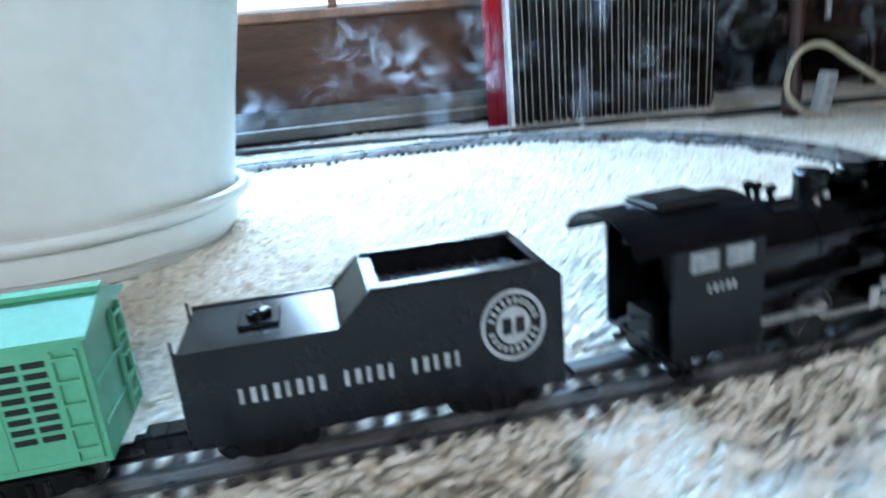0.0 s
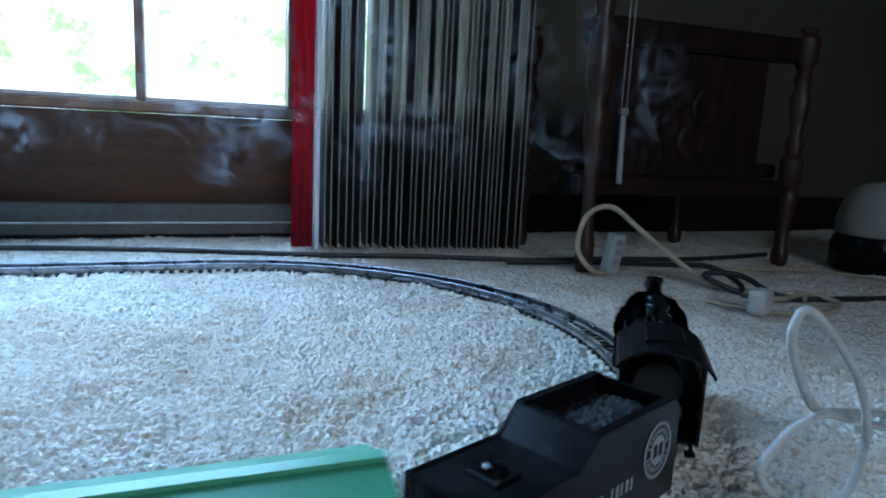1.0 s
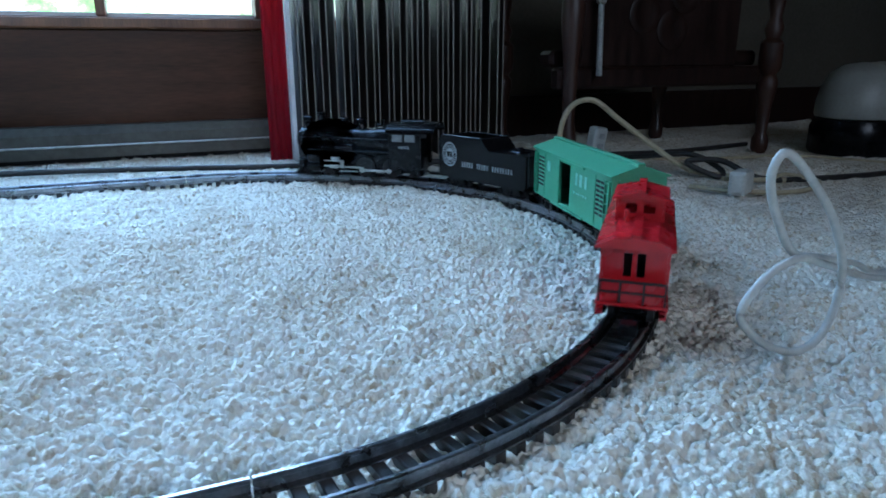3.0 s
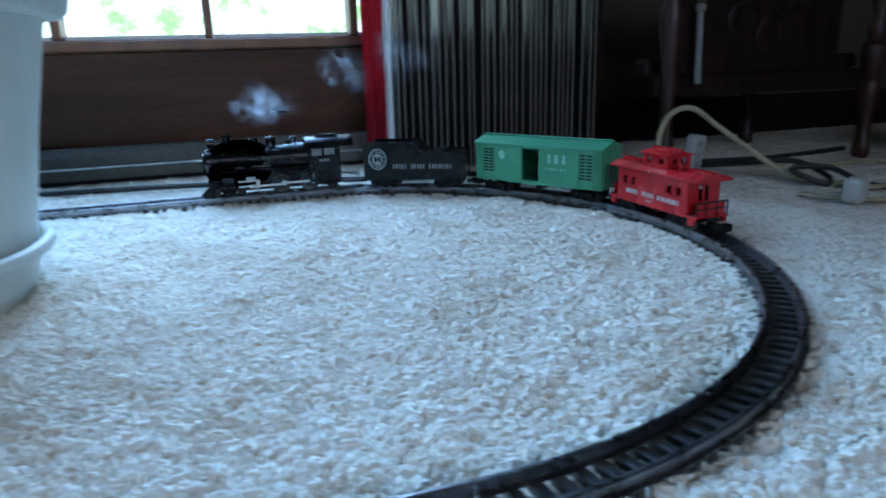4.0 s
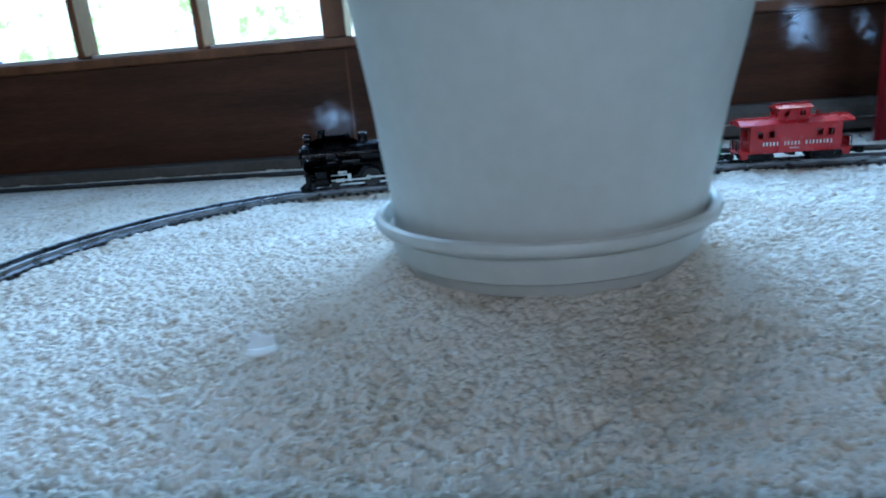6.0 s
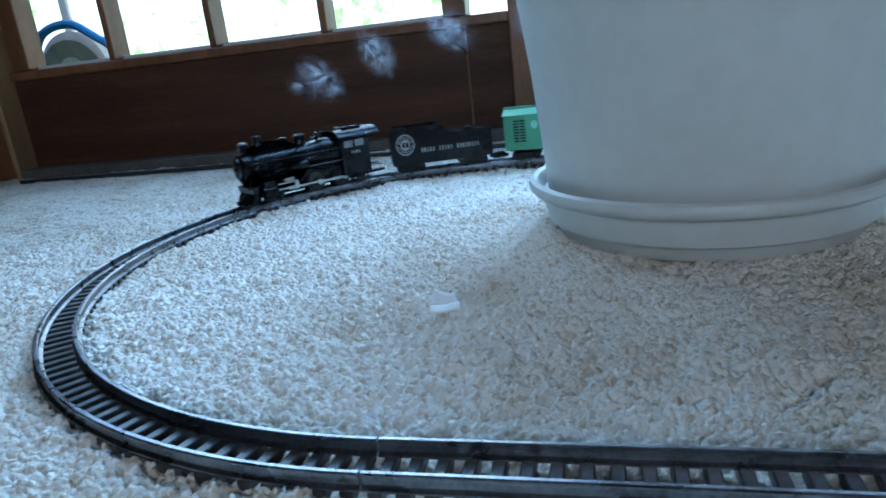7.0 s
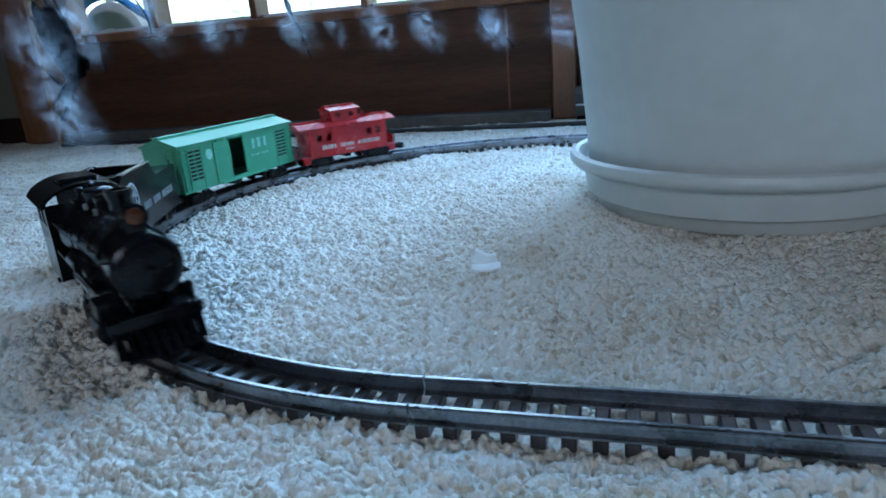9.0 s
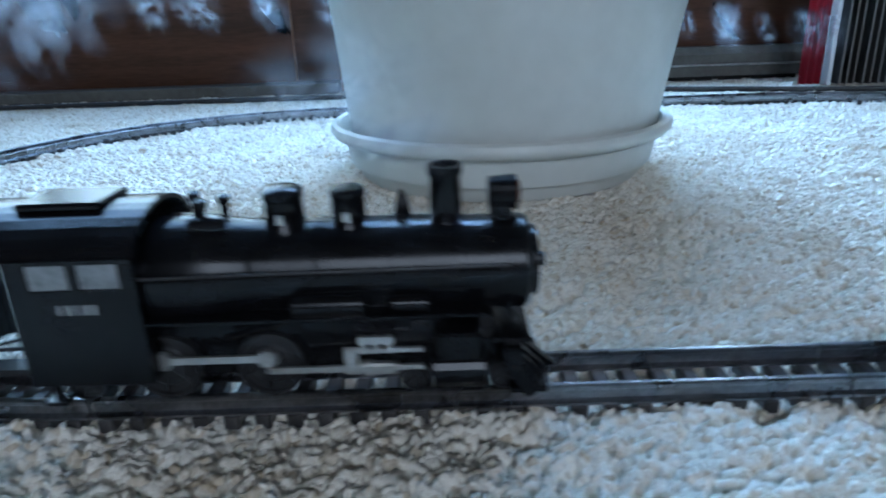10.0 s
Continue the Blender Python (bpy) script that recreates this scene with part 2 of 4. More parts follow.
def red_cloth():
    m = surface("red_cloth", (0.085, 0.002, 0.010), (0.15, 0.004, 0.018), 0.75, 0, 60, 500, 0.3, 0.001, (1, 1, 0.2))
    n, l = m.node_tree.nodes, m.node_tree.links
    tr, mix = n.new("ShaderNodeBsdfTranslucent"), n.new("ShaderNodeMixShader")
    tr.inputs[0].default_value = (0.75, 0.05, 0.09, 1)
    mix.inputs[0].default_value = 0.45
    l.new(n["Principled BSDF"].outputs[0], mix.inputs[1])
    l.new(tr.outputs[0], mix.inputs[2])
    l.new(mix.outputs[0], n["Material Output"].inputs[0])
    return m


REDCLOTH = red_cloth()


# ---- mesh helpers ----
def mesh_of(name, bm, material, smooth=False):
    me = bpy.data.meshes.new(name)
    bm.normal_update()
    bm.to_mesh(me)
    bm.free()
    me.materials.append(material)
    if smooth:
        for p in me.polygons:
            p.use_smooth = True
        me.set_sharp_from_angle(angle=radians(38))
    return me


def part(name, bm, material, parent=None, label="", smooth=False, at=None):
    ob = new(name, mesh_of(name, bm, material, smooth))
    if parent:
        ob.parent = parent
    if at is not None:
        ob.matrix_basis = at
    if label:
        ob["label"] = label
    return ob


def thing(name, label, category, group="", at=None, kind=""):
    ob = new(name)
    ob.empty_display_size = 0.01
    if at is not None:
        ob.matrix_basis = at
    return tagged(ob, label, category, group, kind)


def box(bm, x0, x1, y0, y1, z0, z1, bevel=0.0, segs=1):
    r = bmesh.ops.create_cube(bm, size=1.0)
    vs = r["verts"]
    for v in vs:
        v.co = Vector(((x0 + x1) / 2 + v.co.x * (x1 - x0), (y0 + y1) / 2 + v.co.y * (y1 - y0), (z0 + z1) / 2 + v.co.z * (z1 - z0)))
    if bevel:
        es = list({e for v in vs for e in v.link_edges})
        bmesh.ops.bevel(bm, geom=es, offset=bevel, segments=segs, affect="EDGES", profile=0.5)
    return bm


def rod(bm, a, b, r0, r1=None, seg=12):
    a, b = Vector(a), Vector(b)
    r1 = r0 if r1 is None else r1
    q = (b - a).to_track_quat("Z", "Y").to_matrix()
    ra, rb = [], []
    for k in range(seg):
        c, s = math.cos(2 * math.pi * k / seg), math.sin(2 * math.pi * k / seg)
        ra.append(bm.verts.new(a + q @ Vector((c * r0, s * r0, 0))))
        rb.append(bm.verts.new(b + q @ Vector((c * r1, s * r1, 0))))
    for k in range(seg):
        j = (k + 1) % seg
        bm.faces.new((ra[k], ra[j], rb[j], rb[k]))
    bm.faces.new(list(reversed(ra)))
    bm.faces.new(rb)
    return bm


def lathe(bm, profile, seg=48, axis="z", centre=(0, 0, 0)):
    """Turn (radius, height) pairs round an axis."""
    rings = []
    for r, h in profile:
        ring = []
        for k in range(seg):
            c, s = math.cos(2 * math.pi * k / seg) * r, math.sin(2 * math.pi * k / seg) * r
            p = (c, s, h) if axis == "z" else (h, c, s) if axis == "x" else (s, h, c)
            ring.append(bm.verts.new(Vector(p) + Vector(centre)))
        rings.append(ring)
    for a, b in zip(rings, rings[1:]):
        for k in range(seg):
            j = (k + 1) % seg
            bm.faces.new((a[k], a[j], b[j], b[k]))
    bm.faces.new(list(reversed(rings[0])))
    bm.faces.new(rings[-1])
    return bm


def prism(bm, outline, y0, y1):
    """An outline in x and z, drawn out along y."""
    a = [bm.verts.new((x, y0, z)) for x, z in outline]
    b = [bm.verts.new((x, y1, z)) for x, z in outline]
    n = len(outline)
    for k in range(n):
        j = (k + 1) % n
        bm.faces.new((a[k], a[j], b[j], b[k]))
    bm.faces.new(list(reversed(a)))
    bm.faces.new(b)
    bmesh.ops.recalc_face_normals(bm, faces=bm.faces[:])
    return bm


def pierced(bm, us, vs, holes, d0, d1, along="x"):
    """A wall of thickness d0 to d1 in cells between the lines us and vs, open at the cells named in holes."""
    got, full = {}, {(i, j) for i in range(len(us) - 1) for j in range(len(vs) - 1)} - set(holes)

    def at(i, j, d):
        if (i, j, d) not in got:
            got[i, j, d] = bm.verts.new((us[i], d, vs[j]) if along == "x" else (d, us[i], vs[j]))
        return got[i, j, d]
    for i, j in full:
        ring = [(i, j), (i + 1, j), (i + 1, j + 1), (i, j + 1)]
        bm.faces.new([at(*p, d0) for p in ring])
        bm.faces.new([at(*p, d1) for p in reversed(ring)])
        for p, q, step in zip(ring, ring[1:] + ring[:1], ((0, -1), (1, 0), (0, 1), (-1, 0))):
            if (i + step[0], j + step[1]) not in full:
                bm.faces.new((at(*p, d0), at(*p, d1), at(*q, d1), at(*q, d0)))
    bmesh.ops.recalc_face_normals(bm, faces=bm.faces[:])
    return bm


def smooth_line(points, steps=10):
    """A rounded line through points (Catmull-Rom)."""
    p = [Vector(q) for q in points]
    p = [p[0] * 2 - p[1]] + p + [p[-1] * 2 - p[-2]]
    out = []
    for i in range(1, len(p) - 2):
        for k in range(steps):
            t = k / steps
            out.append(0.5 * (2 * p[i] + (p[i + 1] - p[i - 1]) * t + (2 * p[i - 1] - 5 * p[i] + 4 * p[i + 1] - p[i + 2]) * t * t
                              + (3 * p[i] - p[i - 1] - 3 * p[i + 1] + p[i + 2]) * t ** 3))
    out.append(p[-2])
    return out


def hose(bm, points, r, seg=8, steps=10, flat=1.0):
    line = smooth_line(points, steps)
    rings = []
    up = Vector((0, 0, 1))
    for i, p in enumerate(line):
        d = (line[min(i + 1, len(line) - 1)] - line[max(i - 1, 0)]).normalized()
        side = d.cross(up)
        if side.length < 0.05:
            side = d.cross(Vector((0, 1, 0)))
        side.normalize()
        top = side.cross(d)
        rings.append([bm.verts.new(p + side * math.cos(2 * math.pi * k / seg) * r + top * math.sin(2 * math.pi * k / seg) * r * flat) for k in range(seg)])
    for a, b in zip(rings, rings[1:]):
        for k in range(seg):
            j = (k + 1) % seg
            bm.faces.new((a[k], a[j], b[j], b[k]))
    bm.faces.new(list(reversed(rings[0])))
    bm.faces.new(rings[-1])
    return bm


def shape():
    return bmesh.new()


# ---- the track's plan: an oval, run counter-clockwise from the end of the front straight ----
HALF, RAD, MIDY, RAILZ, HALFGAUGE = 0.2923, 0.3684, 0.0084, 0.011, 0.01225
ARC, STRAIGHT = math.pi * RAD, 2 * HALF
LAP = 2 * ARC + 2 * STRAIGHT


def track_at(s, aside=0.0):
    """Place and heading (radians) on the track, s metres along it; aside: metres outwards."""
    s = s % LAP
    if s < ARC:
        a = -math.pi / 2 + s / RAD
        return HALF + (RAD + aside) * math.cos(a), MIDY + (RAD + aside) * math.sin(a), a + math.pi / 2
    s -= ARC
    if s < STRAIGHT:
        return HALF - s, MIDY + RAD + aside, math.pi
    s -= STRAIGHT
    if s < ARC:
        a = math.pi / 2 + s / RAD
        return -HALF + (RAD + aside) * math.cos(a), MIDY + (RAD + aside) * math.sin(a), a + math.pi / 2
    s -= ARC
    return -HALF + s, MIDY - RAD - aside, 0.0


# ---- the room ----
WALLY = 0.690      # inner face of the window wall
SILL, HEAD, TOP = 0.231, 1.55, 2.35


def slab(name, x0, x1, y0, y1, z0, z1, material, label, category, bevel=0.0):
    return tagged(part(name, box(shape(), x0, x1, y0, y1, z0, z1, bevel), material), label, category, kind="structure")


def room():
    w = thing("wall_window", "wood-panelled wall below a long row of windows", "wall", kind="structure")
    part("panel", box(shape(), -1.46, -0.345, WALLY, WALLY + 0.11, 0.0, SILL - 0.02, 0.001), WOOD, w, "reddish brown varnished plywood panel")
    part("panel", box(shape(), -0.298, 0.855, WALLY + 0.006, WALLY + 0.11, 0.0, SILL - 0.02, 0.001), WOOD, w, "reddish brown varnished plywood panel")
    part("post", box(shape(), -0.344, -0.299, WALLY - 0.022, WALLY + 0.11, 0.0, HEAD, 0.003), TRIM, w, "brown wooden post")
    part("seam", box(shape(), -0.430, -0.426, WALLY - 0.002, WALLY - 0.0005, 0.02, SILL - 0.024, 0.001), TRIM, w)
    part("header", box(shape(), -1.46, 0.855, WALLY, WALLY + 0.12, HEAD, TOP), PLASTER, w)
    for x0, x1 in ((-1.46, -0.345), (-0.298, 0.855)):
        part("sill", box(shape(), x0, x1, WALLY - 0.008, WALLY + 0.11, SILL - 0.019, SILL, 0.003), TRIM, w, "brown wooden window sill")
    k = 0
    for bars in ((-1.436, -1.198, -0.955, -0.709, -0.447), (-0.285, -0.042, 0.196, 0.452, 0.68, 0.812)):
        k += 1
        win = thing("window_%d" % k, "row of narrow window panes in brown wooden mullions", "window", "windows", kind="structure")
        for j, x in enumerate(bars):
            wide = 0.022 if j in (0, len(bars) - 1) else 0.0075
            part("mullion", box(shape(), x - wide, x + wide, WALLY + 0.004, WALLY + 0.06, SILL + 0.001, HEAD - 0.001, 0.002), TRIM, win)
        for a, b in zip(bars, bars[1:]):
            pane = part("pane", box(shape(), a + 0.004, b - 0.004, WALLY + 0.048, WALLY + 0.053, SILL + 0.002, HEAD - 0.002), GLASS, win)
            pane.visible_shadow = False
            part("glazing_bead", box(shape(), a + 0.008, b - 0.008, WALLY + 0.030, WALLY + 0.047, SILL + 0.001, SILL + 0.008, 0.001), WHITEP, win, "pale glazing bead")
    # left corner: casing of a doorway and a pale wall beyond
    door = thing("door_casing", "brown wooden door casing with a pale edge", "door frame", kind="structure")
    part("board", box(shape(), -1.575, -1.477, WALLY - 0.045, WALLY + 0.11, 0.0, TOP, 0.003), TRIM, door)
    part("edge_strip", box(shape(), -1.476, -1.462, WALLY - 0.052, WALLY + 0.11, 0.0, TOP, 0.003), CASING, door, "light wooden edge strip")
    slab("wall_left_end", -3.2, -1.577, WALLY, WALLY + 0.11, 0.0, TOP, PLASTER, "pale painted wall beside the door casing", "wall")
    slab("baseboard_left", -3.2, -1.577, WALLY - 0.014, WALLY - 0.001, 0.0, 0.06, DARKWOOD, "dark wooden baseboard", "baseboard", 0.002)
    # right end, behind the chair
    # the shade behind the chair is put into this wall's colour
    slab("wall_right_end", 0.857, 3.0, WALLY, WALLY + 0.11, 0.0, TOP, SHADEWALL, "pale painted wall, deep shade put into its colour", "wall")
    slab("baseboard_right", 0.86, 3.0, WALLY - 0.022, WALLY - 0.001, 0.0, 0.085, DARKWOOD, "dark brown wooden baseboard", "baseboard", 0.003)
    # unseen walls and ceiling close the room; dark colours cut the bounced light
    slab("wall_east", 3.0, 3.11, -3.2, WALLY + 0.11, 0.0, TOP, WOOD, "unseen wall, dark wood panelling added to cut bounced light", "wall")
    slab("wall_west", -3.31, -3.2, -3.2, WALLY + 0.11, 0.0, TOP, WOOD, "unseen wall, dark wood panelling added to cut bounced light", "wall")
    # opening added in an unseen wall for the fill light
    for x0, x1, z0, z1 in ((-3.31, -0.8, 0.0, TOP), (1.0, 3.11, 0.0, TOP), (-0.8, 1.0, 0.0, 0.8), (-0.8, 1.0, 2.0, TOP)):
        slab("wall_south", x0, x1, -3.31, -3.2, z0, z1, WOOD, "unseen wall, dark wood panelling added to cut bounced light", "wall")
    slab("ceiling", -3.31, 3.11, -3.31, WALLY + 0.12, TOP, TOP + 0.1, CEIL, "unseen ceiling, tan set dark to cut bounced light", "ceiling")
    slab("trim_left_base", -1.462, -0.345, WALLY - 0.050, WALLY - 0.001, 0.0, 0.020, HEATER, "low grey base trim along the panel", "trim", 0.002)


def heater():
    h = thing("baseboard_heater", "grey metal baseboard heater below the windows", "heater")
    part("cover", prism(shape(), [(0, 0.008), (0.045, 0.008), (0.045, 0.058), (0.012, 0.058), (0, 0.046)], 0, 0.80), HEATER, h,
         at=Matrix.Translation((0.50, WALLY - 0.05, 0)) @ pose(0, 0, 0, 0, 0, 90))
    part("edge_rail", box(shape(), -0.298, 0.49, WALLY - 0.056, WALLY - 0.0505, 0.026, 0.0295, 0.001), ROD, h, "bright metal damper edge")
    # strip fills the gap below the cover, coloured as its shade
    part("gap_shade", box(shape(), -0.298, 0.49, WALLY - 0.040, WALLY - 0.012, 0.0, 0.0075), DARK, h)


def curtain_and_blinds():
    c = thing("red_curtain", "narrow red cloth curtain panel hanging beside the blinds", "curtain")
    bm = shape()
    prev = None
    for k in range(15):
        x = 0.429 + 0.034 * k / 14
        y = 0.520 + 0.003 * math.sin(k * 1.3)
        a, b = bm.verts.new((x, y, 0.004)), bm.verts.new((x + 0.004, y, 1.5))
        if prev:
            bm.faces.new((prev[0], a, b, prev[1]))
        prev = (a, b)
    part("cloth", bm, REDCLOTH, c).modifiers.new("thick", "SOLIDIFY").thickness = 0.0012
    part("pull_edge", box(shape(), 0.464, 0.4705, 0.500, 0.523, 0.003, 1.5, 0.0008), WHITEP, c, "white vinyl leading edge")
    part("curtain_head", box(shape(), 0.42, 0.81, 0.44, 0.52, 1.50, 1.53, 0.002), WHITEP, c)
    b = thing("vertical_blinds", "bunched vertical blinds, slats coloured as shaded, front edges as lit", "blinds")
    part("head_rail", box(shape(), 0.475, 0.87, 0.375, 0.455, 1.45, 1.49, 0.002), WHITEP, b)
    rnd = random.Random(4)
    x = 0.477
    while x < 0.815:
        turn = rnd.uniform(-10, 10) - 22 * (x - 0.62)
        y = 0.490 - 0.11 * (x - 0.477) + rnd.uniform(-0.003, 0.003)
        place = pose(x, y, 0, 0, 0, turn)
        deep = 0.07 + rnd.uniform(-0.004, 0.004)
        # dark face and pale edge carry the light in their colours
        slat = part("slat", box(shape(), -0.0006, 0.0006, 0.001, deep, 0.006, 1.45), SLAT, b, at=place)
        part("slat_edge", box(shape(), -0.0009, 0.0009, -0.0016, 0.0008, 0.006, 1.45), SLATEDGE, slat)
        x += rnd.choice((0.0085, 0.010, 0.0125, 0.0145))


def hollow_height(x, y):
    """How far the pile is pressed down under the track."""
    cx = np.clip(x, -HALF, HALF)
    d = np.abs(np.hypot(x - cx, y - MIDY) - RAD)
    return np.clip((0.0147 - d) / 0.003, 0, 1)


def carpet():
    step = 0.00118
    xs = np.concatenate([np.linspace(-3.2, -0.86, 150)[:-1], np.arange(-0.86, 0.86, step), np.linspace(0.86, 3.0, 170)])
    ys = np.concatenate([np.linspace(-3.2, -0.50, 50)[:-1], np.arange(-0.50, 0.16, step), np.linspace(0.16, WALLY + 0.02, 210)])
    x, y = np.meshgrid(xs, ys)
    rng = np.random.default_rng(3)
    n = 1024
    jx, jy, jh = rng.random((n, n)), rng.random((n, n)), rng.random((n, n))

    def tufts(cell, tight, seed):
        """Round heads on a jittered grid, each of its own height."""
        k = (seed * 331) % n
        u, v = x / cell + 0.23 * seed, y / cell + 0.61 * seed
        iu, iv = np.floor(u).astype(int), np.floor(v).astype(int)
        best = np.zeros_like(x)
        for a in (-1, 0, 1):
            for b in (-1, 0, 1):
                cu, cv = (iu + a + k) % n, (iv + b + k) % n
                d2 = (iu + a + jx[cv, cu] - u) ** 2 + (iv + b + jy[cv, cu] - v) ** 2
                best = np.maximum(best, np.clip(1 - d2 * tight, 0, 1) ** 0.8 * (0.70 + 0.30 * jh[cv, cu]))
        return best

    def swell(size, seed):
        g = np.random.default_rng(seed).random((256, 256))
        p, q = x / size, y / size
        ip, iq = np.floor(p).astype(int), np.floor(q).astype(int)
        fp, fq = p - ip, q - iq
        fp, fq = fp * fp * (3 - 2 * fp), fq * fq * (3 - 2 * fq)
        g0 = g[iq % 256, ip % 256] * (1 - fp) + g[iq % 256, (ip + 1) % 256] * fp
        g1 = g[(iq + 1) % 256, ip % 256] * (1 - fp) + g[(iq + 1) % 256, (ip + 1) % 256] * fp
        return g0 * (1 - fq) + g1 * fq
    z = tufts(0.0037, 1.6, 1) * 0.0050 + tufts(0.0105, 1.6, 2) * 0.0054 + swell(0.008, 5) * 0.0016 + swell(0.018, 8) * 0.0060 + swell(0.055, 6) * 0.0022 - 0.0122
    press = hollow_height(x, y)
    z = z * (1 - press) + (z * 0.35 - 0.0022) * press
    rows, cols = x.shape
    me = bpy.data.meshes.new("floor")
    me.vertices.add(rows * cols)
    me.vertices.foreach_set("co", np.stack([x, y, z], -1).ravel())
    k = np.arange(rows * cols).reshape(rows, cols)
    q = np.stack([k[:-1, :-1], k[:-1, 1:], k[1:, 1:], k[1:, :-1]], -1).reshape(-1, 4)
    me.loops.add(q.size)
    me.loops.foreach_set("vertex_index", q.ravel())
    me.polygons.add(len(q))
    me.polygons.foreach_set("loop_start", np.arange(len(q)) * 4)
    me.polygons.foreach_set("use_smooth", np.ones(len(q), dtype=bool))
    me.update(calc_edges=True)
    me.materials.append(CARPET)
    tagged(new("floor", me), "cream cut-pile carpet with thick nubbly tufts", "carpet", kind="structure")


def pot():
    p = thing("plant_pot", "large pale grey plastic plant pot standing in its saucer", "plant pot", at=Matrix.Translation((-0.1015, 0.0385, 0)))
    lean = pose(0, 0, 0, 0, 2.2, 0)
    bm = shape()
    lathe(bm, [(0.02, 0.012), (0.134, 0.012), (0.1385, 0.018), (0.1425, 0.058), (0.1535, 0.140), (0.1685, 0.228), (0.1705, 0.233), (0.1840, 0.2345), (0.1880, 0.239),
               (0.1915, 0.260), (0.1955, 0.292), (0.1950, 0.302), (0.1915, 0.306), (0.1855, 0.304), (0.1805, 0.292), (0.1625, 0.235), (0.02, 0.23)], 96)
    part("pot", bm, POT, p, smooth=True, at=lean)
    bm = shape()
    lathe(bm, [(0.02, 0.0), (0.129, 0.0), (0.1315, 0.003), (0.1365, 0.027), (0.1370, 0.0315), (0.1400, 0.0320), (0.1405, 0.0350), (0.1460, 0.0362), (0.1500, 0.0372), (0.1535, 0.0390),
               (0.1560, 0.0420), (0.1565, 0.0455), (0.1550, 0.0490), (0.1515, 0.0508), (0.1480, 0.0495), (0.1462, 0.0460), (0.1455, 0.0405), (0.140, 0.014), (0.02, 0.010)], 96)
    part("saucer", bm, POT, p, "pale grey saucer with a rolled rim", smooth=True)
    part("soil", lathe(shape(), [(0.02, 0.24), (0.160, 0.241), (0.166, 0.262), (0.05, 0.268)], 48), POTSTAIN, p, "dark potting soil", smooth=True, at=lean)


# ---- track sections ----
def rail_mesh(name, s0, s1, side, steps):
    outline = [(-0.0030, 0.0030), (0.0030, 0.0030), (0.0030, 0.0040), (0.0009, 0.0050), (0.0009, 0.0085), (0.0017, 0.0092), (0.0017, 0.0104), (0.0009, 0.0110),
               (-0.0009, 0.0110), (-0.0017, 0.0104), (-0.0017, 0.0092), (-0.0009, 0.0085), (-0.0009, 0.0050), (-0.0030, 0.0040)]
    bm = shape()
    rings = []
    for k in range(steps + 1):
        s = s0 + (s1 - s0) * k / steps
        rings.append([bm.verts.new((*track_at(s, side * HALFGAUGE + o)[:2], z)) for o, z in outline])
    n = len(outline)
    for a, b in zip(rings, rings[1:]):
        for k in range(n):
            bm.faces.new((a[k], a[(k + 1) % n], b[(k + 1) % n], b[k]))
    bm.faces.new(list(reversed(rings[0])))
    bm.faces.new(rings[-1])
    return bm


def track():
    tie = mesh_of("tie", box(shape(), -0.0031, 0.0031, -0.0158, 0.0158, -0.0035, 0.0030, 0.0007), TIE)
    cuts = [ARC * k / 6 for k in range(6)] + [ARC + STRAIGHT * k / 2 for k in range(2)]
    cuts = cuts + [c + LAP / 2 for c in cuts] + [LAP]
    for s0, s1 in zip(cuts, cuts[1:]):
        curved = (s0 % (LAP / 2)) < ARC - 0.01
        t = thing("track_section", "curved toy train track with dark plastic ties" if curved else "straight toy train track with dark plastic ties", "train track", "oval of track")
        for side in (-1, 1):
            part("rail", rail_mesh("rail", s0 + 0.0005, s1 - 0.0005, side, 14 if curved else 2), STEEL, t, "worn steel rail")
        n = round((s1 - s0) / 0.0124)
        for k in range(n):
            s = s0 + (s1 - s0) * (k + 0.5) / n
            x, y, a = track_at(s)
            ob = new("tie", tie)
            ob.parent, ob.matrix_basis = t, Matrix.Translation((x, y, 0)) @ Matrix.Rotation(a, 4, "Z")


# ---- things round the edge of the room ----
def turned_post(bm, x, y, z0, z1, r):
    """A turned wooden post with beads and a vase shape."""
    h = z1 - z0
    prof = [(0.55, 0), (0.75, 0.02), (0.75, 0.06), (0.5, 0.09), (0.62, 0.2), (0.9, 0.28), (0.9, 0.31), (0.6, 0.33), (1.0, 0.36), (1.0, 0.46), (0.6, 0.48), (0.85, 0.52), (0.5, 0.56),
            (0.75, 0.64), (0.95, 0.70), (0.55, 0.76), (0.8, 0.79), (0.55, 0.82), (1.0, 0.86), (1.0, 0.95), (0.6, 0.97), (0.8, 0.99), (0.3, 1.0)]
    lathe(bm, [(r * a, z0 + h * b) for a, b in prof], 14, centre=(x, y, 0))
    return bm


